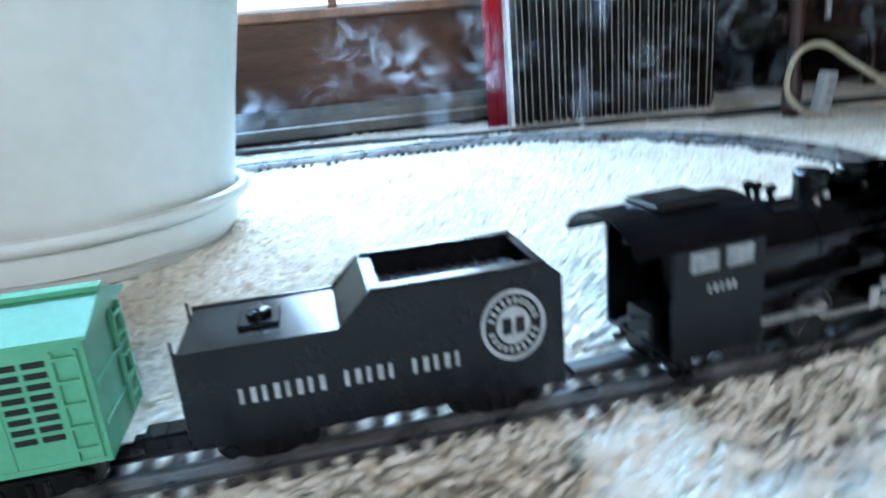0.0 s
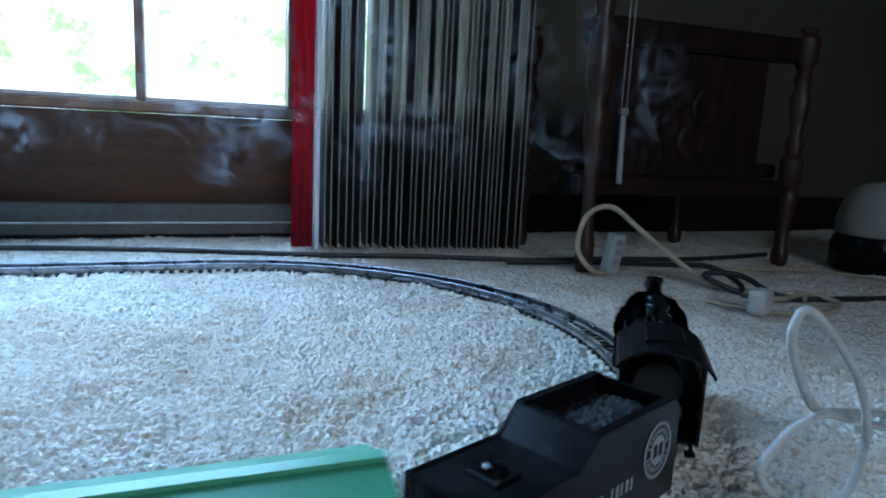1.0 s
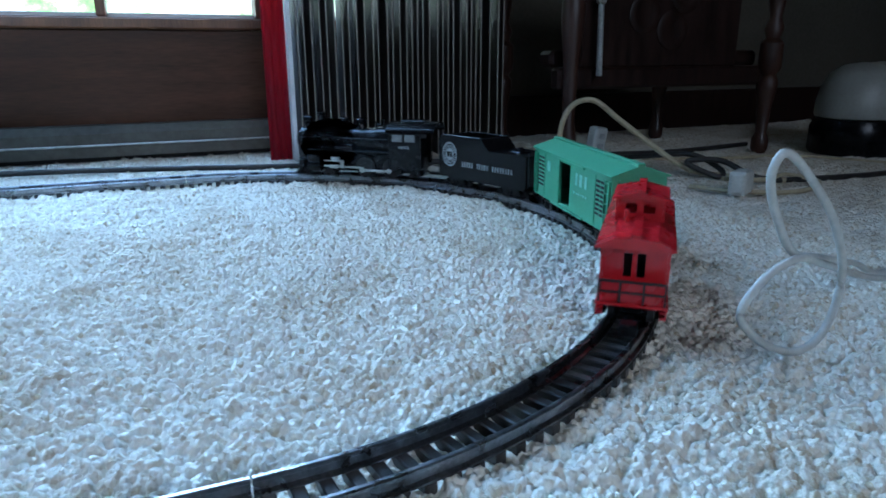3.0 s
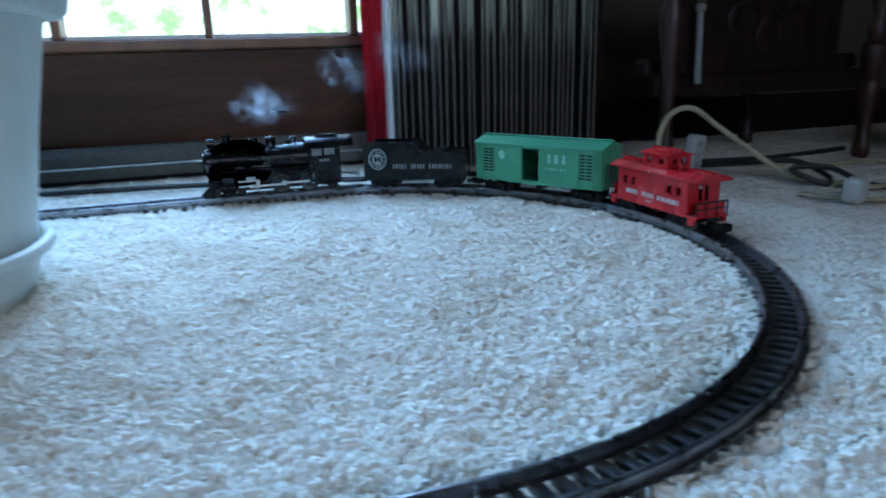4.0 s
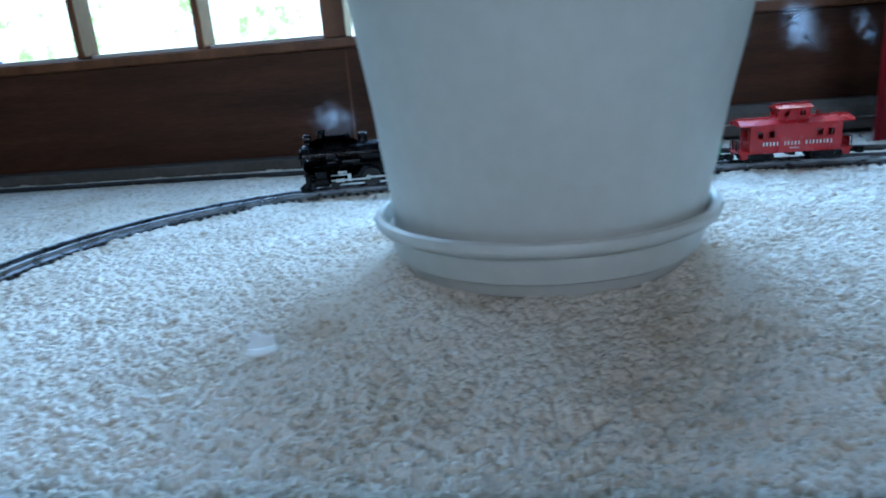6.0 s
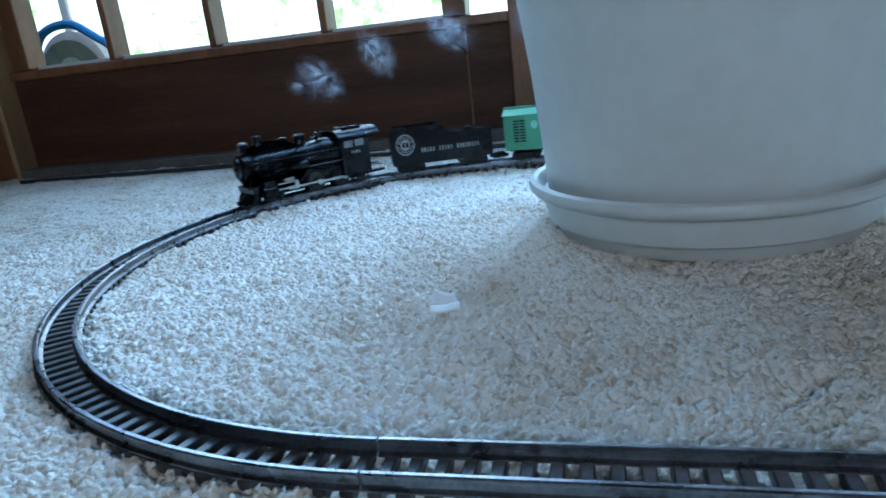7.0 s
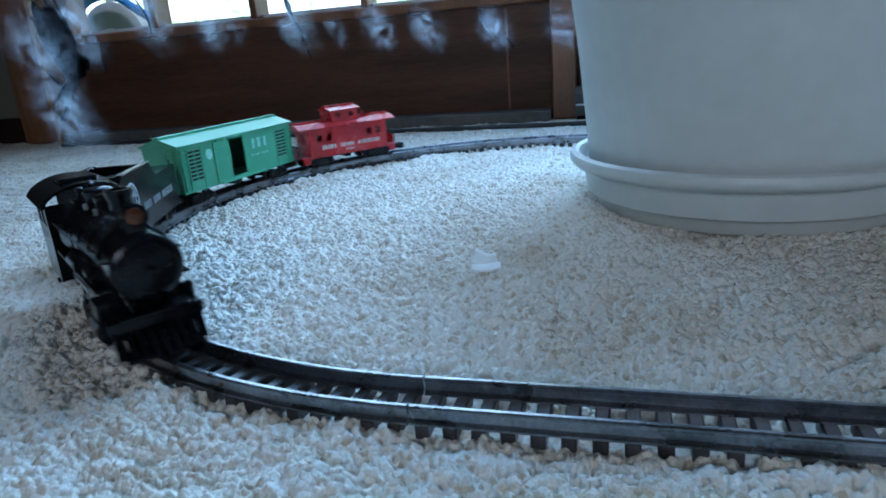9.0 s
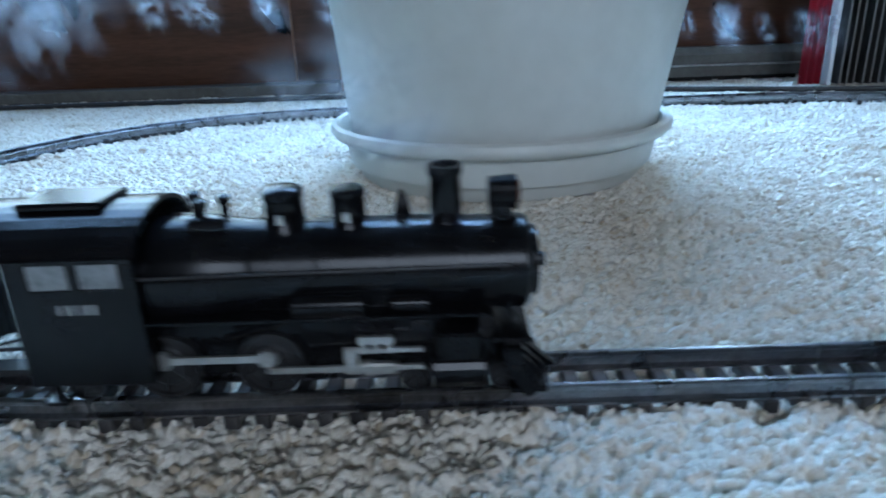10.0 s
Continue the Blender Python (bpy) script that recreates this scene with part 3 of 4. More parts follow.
def chair():
    c = thing("wooden_chair", "dark carved wooden chair with turned posts, deep shade put into its colour", "chair")
    x0, x1, y0, y1 = 0.845, 1.245, 0.29, 0.53
    for x, y, h in ((x0, y0, 0.78), (x1, y0, 0.405), (x1 - 0.03, y1, 0.40), (x0 + 0.01, y1, 0.40)):
        part("leg", turned_post(shape(), x, y, 0.0, h, 0.019), LEGWOOD, c, smooth=True)
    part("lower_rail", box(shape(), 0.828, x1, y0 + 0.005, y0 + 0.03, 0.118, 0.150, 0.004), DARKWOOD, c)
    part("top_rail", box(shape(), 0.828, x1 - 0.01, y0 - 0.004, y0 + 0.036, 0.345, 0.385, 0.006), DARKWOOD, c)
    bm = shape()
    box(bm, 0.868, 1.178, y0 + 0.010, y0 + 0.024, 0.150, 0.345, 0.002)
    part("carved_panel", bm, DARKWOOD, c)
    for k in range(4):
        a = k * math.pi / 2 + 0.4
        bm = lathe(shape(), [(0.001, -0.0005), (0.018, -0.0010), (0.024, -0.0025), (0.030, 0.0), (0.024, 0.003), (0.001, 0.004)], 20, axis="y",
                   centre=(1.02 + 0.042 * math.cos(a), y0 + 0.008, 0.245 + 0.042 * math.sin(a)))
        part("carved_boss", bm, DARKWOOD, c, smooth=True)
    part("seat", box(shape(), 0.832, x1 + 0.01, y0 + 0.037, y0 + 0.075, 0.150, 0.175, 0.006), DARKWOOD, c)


def dome():
    d = thing("domed_lamp", "white dome on a round black base on the carpet", "lamp", "white domes", at=Matrix.Translation((1.392, 0.225, 0)))
    part("base", lathe(shape(), [(0.02, 0.0), (0.066, 0.0), (0.070, 0.006), (0.070, 0.045), (0.064, 0.060), (0.02, 0.062)], 40), BLACK, d, smooth=True)
    part("dome", lathe(shape(), [(0.02, 0.063), (0.064, 0.063), (0.066, 0.068), (0.0655, 0.090), (0.060, 0.116), (0.048, 0.138), (0.028, 0.151), (0.003, 0.155)], 40), DOMEW, d,
         "glossy white dome", smooth=True)
    copy_thing(d, Matrix.Translation((1.505, 0.275, 0)))


def cords():
    loop = [(1.10, -0.20, 0.003), (0.86, -0.265, 0.004), (0.74, -0.290, 0.016), (0.630, -0.325, 0.051), (0.600, -0.334, 0.061), (0.575, -0.337, 0.057), (0.558, -0.337, 0.042), (0.557, -0.337, 0.030),
            (0.579, -0.337, 0.012), (0.606, -0.337, 0.004), (0.625, -0.337, 0.016), (0.631, -0.337, 0.048), (0.616, -0.337, 0.082), (0.588, -0.337, 0.112), (0.571, -0.337, 0.122), (0.565, -0.336, 0.110),
            (0.574, -0.334, 0.090), (0.596, -0.330, 0.064), (0.630, -0.322, 0.054), (0.70, -0.295, 0.034), (0.80, -0.262, 0.008), (1.12, -0.16, 0.003)]
    p = thing("looped_lead", "stiff white flat power lead standing in loops on the carpet", "cord")
    part("flex", hose(shape(), loop, 0.0024, 10, 12, 1.0), CORDW, p, smooth=True)
    tagged(part("lamp_cord", hose(shape(), [(0.93, 0.315, 0.004), (0.845, 0.250, 0.006), (0.815, 0.262, 0.040), (0.830, 0.268, 0.090), (0.868, 0.262, 0.104), (0.905, 0.235, 0.072), (0.955, 0.175, 0.020),
                                            (0.985, 0.140, 0.005), (1.05, 0.06, 0.004)], 0.0042, 8), CORDT, smooth=True), "tan lamp cord looped round the chair leg", "cord")
    a = thing("power_adapter", "grey-white plug-in adapter leaning against the chair leg", "adapter", at=pose(0.872, 0.262, 0.003, 4, 8, 12))
    part("case", box(shape(), -0.013, 0.013, -0.009, 0.009, 0.0, 0.062, 0.004, 2), ADAPT, a)
    for z in (0.018, 0.034, 0.049):
        part("socket", box(shape(), -0.006, 0.006, -0.0105, -0.0092, z - 0.004, z + 0.004, 0.001), GREY, a, "grey socket face")
    tagged(part("cable", hose(shape(), [(-1.40, 0.575, 0.004), (-1.0, 0.560, 0.006), (-0.75, 0.572, 0.004), (-0.4, 0.548, 0.006), (-0.15, 0.560, 0.004), (0.06, 0.525, 0.007), (0.25, 0.500, 0.005),
                                        (0.45, 0.448, 0.004), (0.62, 0.405, 0.006), (0.80, 0.365, 0.004), (0.93, 0.345, 0.007), (1.10, 0.34, 0.004), (1.3, 0.37, 0.003)], 0.0042, 8), CORDB, smooth=True),
           "black cable running along the foot of the wall", "cord")
    coil = [(0.74, 0.345, 0.006), (0.86, 0.320, 0.008), (0.95, 0.23, 0.02), (0.975, 0.165, 0.030), (1.00, 0.13, 0.012), (0.985, 0.118, 0.004), (0.955, 0.150, 0.022), (0.99, 0.120, 0.026),
            (1.02, 0.075, 0.006), (1.10, 0.055, 0.004), (1.25, 0.045, 0.004), (1.6, 0.06, 0.003)]
    tagged(part("tangled_lead", hose(shape(), coil, 0.0040, 8), CORDB, smooth=True), "black-brown extension cord tangled on the carpet", "cord")
    tagged(part("thin_cord", hose(shape(), [(1.00, 0.30, 0.003), (1.12, 0.255, 0.003), (1.25, 0.22, 0.004), (1.34, 0.10, 0.003)], 0.0025, 6), CORDT, smooth=True), "thin tan cord lying on the carpet", "cord")
    tagged(part("tan_cord", hose(shape(), [(0.93, 0.055, 0.016), (0.99, 0.045, 0.012), (1.06, 0.07, 0.010), (1.075, 0.03, 0.005), (1.0, 0.0, 0.004), (0.93, 0.03, 0.004), (0.90, 0.08, 0.004)], 0.0032, 6), CORDT, smooth=True),
           "tan cord curled behind the plug", "cord")
    p = thing("cord_connector", "white cord connector lying on the carpet", "plug", at=pose(0.925, 0.020, 0.003, 0, 0, 28))
    part("body", box(shape(), -0.017, 0.017, -0.011, 0.011, 0.0, 0.030, 0.005, 2), CORDW, p)
    part("strain_relief", rod(shape(), (0.016, 0, 0.014), (0.034, 0, 0.012), 0.006, 0.0035), CORDW, p, smooth=True)
    w = thing("blind_wand", "clear blind wand hanging on two pale pull cords", "blind wand")
    part("wand", rod(shape(), (0.889, 0.28, 0.138), (0.886, 0.28, 0.240), 0.0048, 0.0042), GREY, w, smooth=True)
    part("knob", box(shape(), 0.879, 0.893, 0.274, 0.286, 0.240, 0.252, 0.003), SLATEDGE, w)
    for k in (-0.0045, 0.0045):
        part("pull_cord", rod(shape(), (0.886 + k, 0.28, 0.252), (0.886 + k, 0.28, 1.4), 0.0011, seg=6), SLATEDGE, w)
    part("cord_cleat", box(shape(), 0.874, 0.898, 0.274, 0.30, 1.40, 1.43, 0.003), WHITEP, w)


def paper_scrap():
    f = thing("paper_scrap", "small curled white paper scrap on the carpet", "paper", at=pose(-0.297, -0.186, 0.0030, 0, 0, 12))
    bm = shape()
    rows = []
    for i in range(7):
        r = []
        for j in range(6):
            u, v = i / 6 - 0.5, j / 5
            r.append(bm.verts.new((u * 0.021 * (1 - 0.35 * v), 0.004 + v * 0.012, 0.0015 + 0.007 * v ** 1.5 + 0.008 * u * u - 0.002 * math.sin(3 * u))))
        rows.append(r)
    for a, b in zip(rows, rows[1:]):
        for k in range(5):
            bm.faces.new((a[k], a[k + 1], b[k + 1], b[k]))
    part("flake", bm, PAPER, f, smooth=True).modifiers.new("thick", "SOLIDIFY").thickness = 0.0004
    bm = shape()
    rows = []
    for i in range(5):
        rows.append([bm.verts.new((-0.010 + 0.020 * i / 4, -0.004 + 0.008 * j / 3, 0.0012 + 0.003 * abs(i / 4 - 0.4) + 0.0008 * j)) for j in range(4)])
    for a, b in zip(rows, rows[1:]):
        for k in range(3):
            bm.faces.new((a[k], a[k + 1], b[k + 1], b[k]))
    part("fold", bm, PAPER, f, smooth=True).modifiers.new("thick", "SOLIDIFY").thickness = 0.0004


def outside():
    # backdrop glows by itself; the garden's sunlight is put into its emission
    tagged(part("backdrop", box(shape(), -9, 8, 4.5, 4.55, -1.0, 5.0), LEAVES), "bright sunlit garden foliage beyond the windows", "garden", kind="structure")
    tagged(part("ground", box(shape(), -9, 8, WALLY + 0.12, 4.5, -0.20, -0.06), surface("lawn", (0.05, 0.10, 0.02), (0.14, 0.22, 0.06), 0.9, 0, 6, 90, 0.4, 0.01)),
           "pale sunlit lawn outside the windows", "lawn", kind="structure")
    c = thing("garden_cart", "grey-wheeled garden cart with a blue tube frame outside", "cart", at=Matrix.Translation((-2.33, 2.0, 0)))
    blue = surface("blue_paint", (0.02, 0.12, 0.42), (0.05, 0.22, 0.60), 0.4, 0, 20, 200, 0.05)
    rub = surface("grey_rubber", (0.30, 0.30, 0.30), (0.45, 0.45, 0.44), 0.7, 0, 20, 200, 0.1)
    wheel = part("wheel", lathe(shape(), [(0.05, -0.05), (0.14, -0.05), (0.17, -0.035), (0.17, 0.035), (0.14, 0.05), (0.05, 0.05)], 32, axis="y", centre=(-0.06, 0, 0.26)), rub, c, smooth=True)
    part("hub", lathe(shape(), [(0.01, -0.06), (0.06, -0.055), (0.07, -0.045), (0.01, -0.04)], 24, axis="y", centre=(-0.06, 0, 0.26)), WHITEP, wheel)
    part("frame", hose(shape(), [(-0.24, -0.08, 0.20), (-0.18, -0.08, 0.377), (-0.11, -0.08, 0.44), (0.01, -0.08, 0.45), (0.11, -0.08, 0.392), (0.20, -0.08, 0.32), (0.30, -0.08, 0.15), (0.36, -0.08, -0.055)], 0.018, 8), blue, c, smooth=True)
    part("axle", rod(shape(), (-0.06, -0.10, 0.26), (-0.06, 0.10, 0.26), 0.012), blue, c)
    for x in (-0.15, 0.045):
        part("upright", box(shape(), x - 0.022, x + 0.022, 0.09, 0.11, -0.058, 1.0, 0.004), WHITEP, c, "pale upright board")


# ---- the train; x runs forwards, z up from the rail tops ----
DRIVE, CRANKZ = -0.007, 0.0130      # the main driver's place, and the height of its axle
WHEELS = []      # (wheelset, its place on its thing, radius)


def wheelset(parent, x, r, z=None):
    ob = shape()
    for s in (-1, 1):
        y = s * 0.0118
        lathe(ob, [(0.0015, y - 0.0018), (r * 0.55, y - 0.0018), (r * 0.62, y - 0.0010), (r * 0.86, y - 0.0010), (r * 0.9, y - 0.0022), (r, y - 0.0022), (r, y + 0.0020), (r * 0.9, y + 0.0022),
                   (r * 0.5, y + 0.0012), (0.0015, y + 0.0020)], 18, axis="y")
        for k in range(6):
            a = k * math.pi / 3
            rod(ob, (0, y + s * 0.0012, 0), (math.cos(a) * r * 0.8, y + s * 0.0012, math.sin(a) * r * 0.8), 0.0008, seg=4)
    rod(ob, (0, -0.012, 0), (0, 0.012, 0), 0.0014, seg=8)
    w = part("wheelset", ob, IRON, parent, "dark spoked wheels on an axle", at=Matrix.Translation((x, 0, r if z is None else z)))
    WHEELS.append((w, x, r))
    return w


def truck(parent, x):
    bm = shape()
    for s in (-1, 1):
        y = s * 0.0165
        prism(bm, [(x - 0.019, 0.0075), (x - 0.014, 0.0105), (x + 0.014, 0.0105), (x + 0.019, 0.0075), (x + 0.017, 0.0035), (x + 0.011, 0.0035), (x + 0.006, 0.0015), (x - 0.006, 0.0015),
                   (x - 0.011, 0.0035), (x - 0.017, 0.0035)], y - 0.0014, y + 0.0014)
        for k in (-0.0145, 0.0145):
            rod(bm, (x + k, y, 0.0062), (x + k, y + s * 0.0025, 0.0062), 0.0026, seg=10)
        for k in (-0.003, 0.003):
            rod(bm, (x + k, y + s * 0.0008, 0.0025), (x + k, y + s * 0.0008, 0.0085), 0.0017, seg=8)
    box(bm, x - 0.004, x + 0.004, -0.0165, 0.0165, 0.004, 0.0098)
    part("truck_frame", bm, BLACK, parent, "black truck side frames")
    for k in (-0.0145, 0.0145):
        wheelset(parent, x + k, 0.0062)


def coupler(parent, x, way, z=0.0065):
    bm = shape()
    box(bm, min(x, x + way * 0.016), max(x, x + way * 0.016), -0.003, 0.003, z - 0.002, z + 0.002, 0.0006)
    box(bm, x + way * 0.018 - 0.005, x + way * 0.018 + 0.005, -0.0055, 0.0055, z - 0.0035, z + 0.0040, 0.001)
    part("coupler", bm, BLACK, parent, "black knuckle coupler")


def letter_bars(parent, words, x0, x1, z0, z1, y, material, name="lettering"):
    """Plain bars in place of words, one mark for each letter."""
    marks = sum(words) + 1.2 * (len(words) - 1)
    pitch = (x1 - x0) / marks
    bm, x = shape(), x0
    for n in words:
        for k in range(n):
            box(bm, x + pitch * 0.12, x + pitch * (0.50 + 0.12 * (k % 2)), y, y + (0.0003 if y > 0 else -0.0003), z0, z1)
            x += pitch
        x += pitch * 1.2
    part(name, bm, material, parent, "row of pale lettering bars")


def disc(parent, x, z, y, r0, r1, material, name, label=""):
    bm = shape()
    s = 1 if y > 0 else -1
    n = 36
    inner, outer = [], []
    for k in range(n):
        c, q = math.cos(2 * math.pi * k / n), math.sin(2 * math.pi * k / n)
        inner.append(bm.verts.new((x + r0 * c, y, z + r0 * q)))
        outer.append(bm.verts.new((x + r1 * c, y, z + r1 * q)))
    for k in range(n):
        j = (k + 1) % n
        bm.faces.new((inner[k], outer[k], outer[j], inner[j]))
    ob = part(name, bm, material, parent, label)
    mod = ob.modifiers.new("thick", "SOLIDIFY")
    mod.thickness, mod.offset = 0.0003, 0
    return ob


def locomotive():
    e = thing("toy_locomotive", "black plastic toy steam locomotive running on the track", "toy train", "toy train")
    bm = shape()
    lathe(bm, [(0.004, 0.0900), (0.0095, 0.0895), (0.0148, 0.0880), (0.0160, 0.0865), (0.0160, 0.0640), (0.0166, 0.0635), (0.0166, -0.008), (0.0180, -0.020), (0.0190, -0.026), (0.0190, -0.047)][::-1], 36,
          axis="x", centre=(0, 0, 0.0425))
    part("boiler", bm, BLACK, e, smooth=True)
    for x in (0.0635, 0.040, 0.014, -0.009):
        part("boiler_band", lathe(shape(), [(0.0172, x - 0.0008), (0.0172, x + 0.0008)], 36, axis="x", centre=(0, 0, 0.0425)), BLACK, e, smooth=True)
    bm = lathe(shape(), [(0.0120, 0.0893), (0.0118, 0.0912), (0.0060, 0.0922), (0.0025, 0.0925), (0.0024, 0.0945), (0.001, 0.0950)], 28, axis="x", centre=(0, 0, 0.0425))
    part("smokebox_door", bm, BLACK, e, smooth=True)
    stack = lathe(shape(), [(0.0070, 0.0565), (0.0058, 0.0600), (0.0054, 0.0720), (0.0063, 0.0738), (0.0064, 0.0765), (0.0048, 0.0765), (0.0044, 0.062)], 24, centre=(0.059, 0, 0))
    part("smokestack", stack, BLACK, e, smooth=True)
    for x, r, top in ((0.0245, 0.0060, 0.0700), (0.0015, 0.0068, 0.0705)):
        d = lathe(shape(), [(r * 1.35, 0.0560), (r * 1.02, 0.0600), (r, 0.0665), (r * 1.08, 0.0672), (r * 1.08, top - 0.0012), (r * 0.9, top), (0.001, top + 0.0006)], 22, centre=(x, 0, 0))
        part("dome", d, BLACK, e, smooth=True)
        part("nozzle", box(shape(), x - 0.0011, x + 0.0011, -r - 0.0016, -r + 0.0004, 0.0600, 0.0630), ROD, e)
    bell = lathe(shape(), [(0.0032, 0.0585), (0.0030, 0.0610), (0.0022, 0.0645), (0.0015, 0.0665), (0.0005, 0.0685)], 14, centre=(0.0435, 0, 0))
    box(bell, 0.0425, 0.0445, -0.0045, 0.0045, 0.0585, 0.0600)
    part("bell", bell, BLACK, e, smooth=True)
    lamp = shape()
    lathe(lamp, [(0.0040, 0.0740), (0.0052, 0.0745), (0.0056, 0.0800), (0.0058, 0.0840), (0.0046, 0.0842)], 20, axis="x", centre=(0, 0, 0.0665))
    box(lamp, 0.0745, 0.0825, -0.0040, 0.0040, 0.0555, 0.0630, 0.0006)
    hl = part("headlight", lamp, BLACK, e, smooth=False)
    part("lens", lathe(shape(), [(0.0043, 0.0838), (0.0036, 0.0852), (0.0012, 0.0858)], 18, axis="x", centre=(0, 0, 0.0665)), LENS, hl, "amber headlight lens", smooth=True)
    for x, y, h in ((-0.022, 0.006, 0.0665), (-0.026, -0.005, 0.0680), (-0.031, 0.002, 0.0690)):
        part("turret_valve", lathe(shape(), [(0.0014, 0.058), (0.0014, h - 0.003), (0.0022, h - 0.002), (0.0024, h), (0.0010, h + 0.0008)], 10, centre=(x, y, 0)), BLACK, e, smooth=True)
    part("generator", rod(shape(), (-0.018, -0.0075, 0.0605), (-0.030, -0.0075, 0.0605), 0.0028, seg=12), BLACK, e, smooth=True)
    for s in (-1, 1):
        b = box(shape(), -0.047, 0.072, min(s * 0.0140, s * 0.0215), max(s * 0.0140, s * 0.0215), 0.0318, 0.0332, 0.0004)
        part("running_board", b, BLACK, e)
        b = shape()
        rod(b, (0.080, s * 0.0172, 0.0475), (-0.045, s * 0.0196, 0.0475), 0.0006, seg=6)
        for x in (0.078, 0.048, 0.018, -0.012, -0.036):
            rod(b, (x, s * 0.0150, 0.0470), (x, s * 0.0182, 0.0475), 0.0006, seg=6)
        part("handrail", b, IRON, e)
        b = shape()
        rod(b, (0.030, s * 0.0185, 0.0365), (0.006, s * 0.0185, 0.0365), 0.0045, seg=14)
        rod(b, (0.004, s * 0.0150, 0.0300), (-0.020, s * 0.0150, 0.0240), 0.0012, seg=6)
        rod(b, (0.052, s * 0.0180, 0.0360), (0.040, s * 0.0180, 0.0360), 0.0030, seg=12)
        part("air_tank", b, BLACK, e, smooth=True)
        b = rod(shape(), (0.053, s * 0.0175, 0.0125), (0.071, s * 0.0175, 0.0125), 0.0072, seg=20)
        box(b, 0.054, 0.070, min(s * 0.010, s * 0.0225), max(s * 0.010, s * 0.0225), 0.0160, 0.0265, 0.001)
        part("cylinder_block", b, BLACK, e)
    part("chassis", box(box(shape(), -0.088, 0.076, -0.0085, 0.0085, 0.0060, 0.0260, 0.001), -0.046, 0.045, -0.0110, 0.0110, 0.0225, 0.0345), BLACK, e)
    pilot = part("pilot", box(shape(), 0.0775, 0.0850, -0.0215, 0.0215, 0.0135, 0.0200, 0.0008), BLACK, e, "black slatted pilot")
    part("foot_plate", box(shape(), 0.080, 0.094, -0.0175, 0.0175, 0.0008, 0.0032, 0.0006), BLACK, pilot)
    for k in range(9):
        y = -0.0185 + 0.037 * k / 8
        tip = 0.0995 - 0.010 * abs(y) / 0.0185
        part("slat", prism(shape(), [(0.079, 0.0150), (0.083, 0.0150), (tip, 0.0022), (tip - 0.0035, 0.0010), (0.079, 0.0110)], y - 0.0016, y + 0.0016), BLACK, pilot)
    b = shape()
    box(b, 0.066, 0.088, -0.0165, 0.0165, 0.0195, 0.0215, 0.0004)
    for s in (-1, 1):
        rod(b, (0.082, s * 0.009, 0.0205), (0.080, s * 0.0125, 0.0360), 0.0008, seg=6)
    part("front_deck", b, BLACK, e)
    # cab with open back
    for s in (-1, 1):
        c = pierced(shape(), (-0.0885, -0.0810, -0.0670, -0.0640, -0.0500, -0.045), (0.0120, 0.0455, 0.0540, 0.0575), ((1, 1), (3, 1)), min(s * 0.0205, s * 0.0222), max(s * 0.0205, s * 0.0222))
        part("cab_side", c, BLACK, e)
        for a, b_ in ((-0.0808, -0.0672), (-0.0638, -0.0502)):
            w = box(shape(), a, b_, s * 0.0212 - 0.0004, s * 0.0212 + 0.0004, 0.0457, 0.0538)
            part("cab_window", w, CABGLASS, e, "pale translucent cab window")
        letter_bars(e, (5,), -0.0730, -0.0580, 0.0375, 0.0408, s * 0.0223, GREY, "number_bars")
        st = box(box(shape(), -0.086, -0.078, min(s * 0.016, s * 0.0215), max(s * 0.016, s * 0.0215), 0.004, 0.0055), -0.083, -0.081, min(s * 0.018, s * 0.020), max(s * 0.018, s * 0.020), 0.005, 0.013)
        part("step", st, BLACK, e)
    part("cab_front", box(shape(), -0.0475, -0.0455, -0.0204, 0.0204, 0.0120, 0.0580), BLACK, e)
    part("cab_floor", box(shape(), -0.0885, -0.048, -0.0204, 0.0204, 0.0122, 0.0140), BLACK, e)
    part("backhead", rod(shape(), (-0.0480, 0, 0.036), (-0.066, 0, 0.036), 0.0140, 0.0135, 24), IRON, e, smooth=True)
    roof = shape()
    n, prev = 14, None
    for k in range(n + 1):
        a = math.pi * (0.08 + 0.84 * k / n)
        y, z = 0.0246 * math.cos(a) / math.cos(0.08 * math.pi), 0.0535 + 0.0150 * math.sin(a)
        v = [roof.verts.new((x, y, z)) for x in (-0.107, -0.0425)] + [roof.verts.new((x, y * 0.955, z - 0.0014)) for x in (-0.107, -0.0425)]
        if prev:
            for i, j in ((0, 1), (1, 3), (3, 2), (2, 0)):
                roof.faces.new((prev[i], v[i], v[j], prev[j]))
        prev = v
    part("cab_roof", roof, BLACK, e, smooth=False)
    part("roof_hatch", box(shape(), -0.088, -0.058, -0.0105, 0.0105, 0.0672, 0.0702, 0.001), BLACK, e)
    # wheels and rods
    for x in (DRIVE, DRIVE - 0.039):
        wheelset(e, x, CRANKZ)
    for x, r in ((0.080, 0.0058), (0.047, 0.0058), (-0.078, 0.0066)):
        wheelset(e, x, r)
    rods = []
    for s in (-1, 1):
        y = s * 0.0168
        b = box(shape(), DRIVE - 0.039, DRIVE, y - 0.0008, y + 0.0008, -0.0014, 0.0014)
        for x in (DRIVE, DRIVE - 0.039):
            rod(b, (x, y - 0.0012, 0), (x, y + 0.0012, 0), 0.0036, seg=14)
        ob = part("side_rod", b, ROD, e, "bare metal side rod", at=Matrix.Translation((0, 0, CRANKZ)))
        rods.append((ob, s))
        y = s * 0.0192
        b = shape()
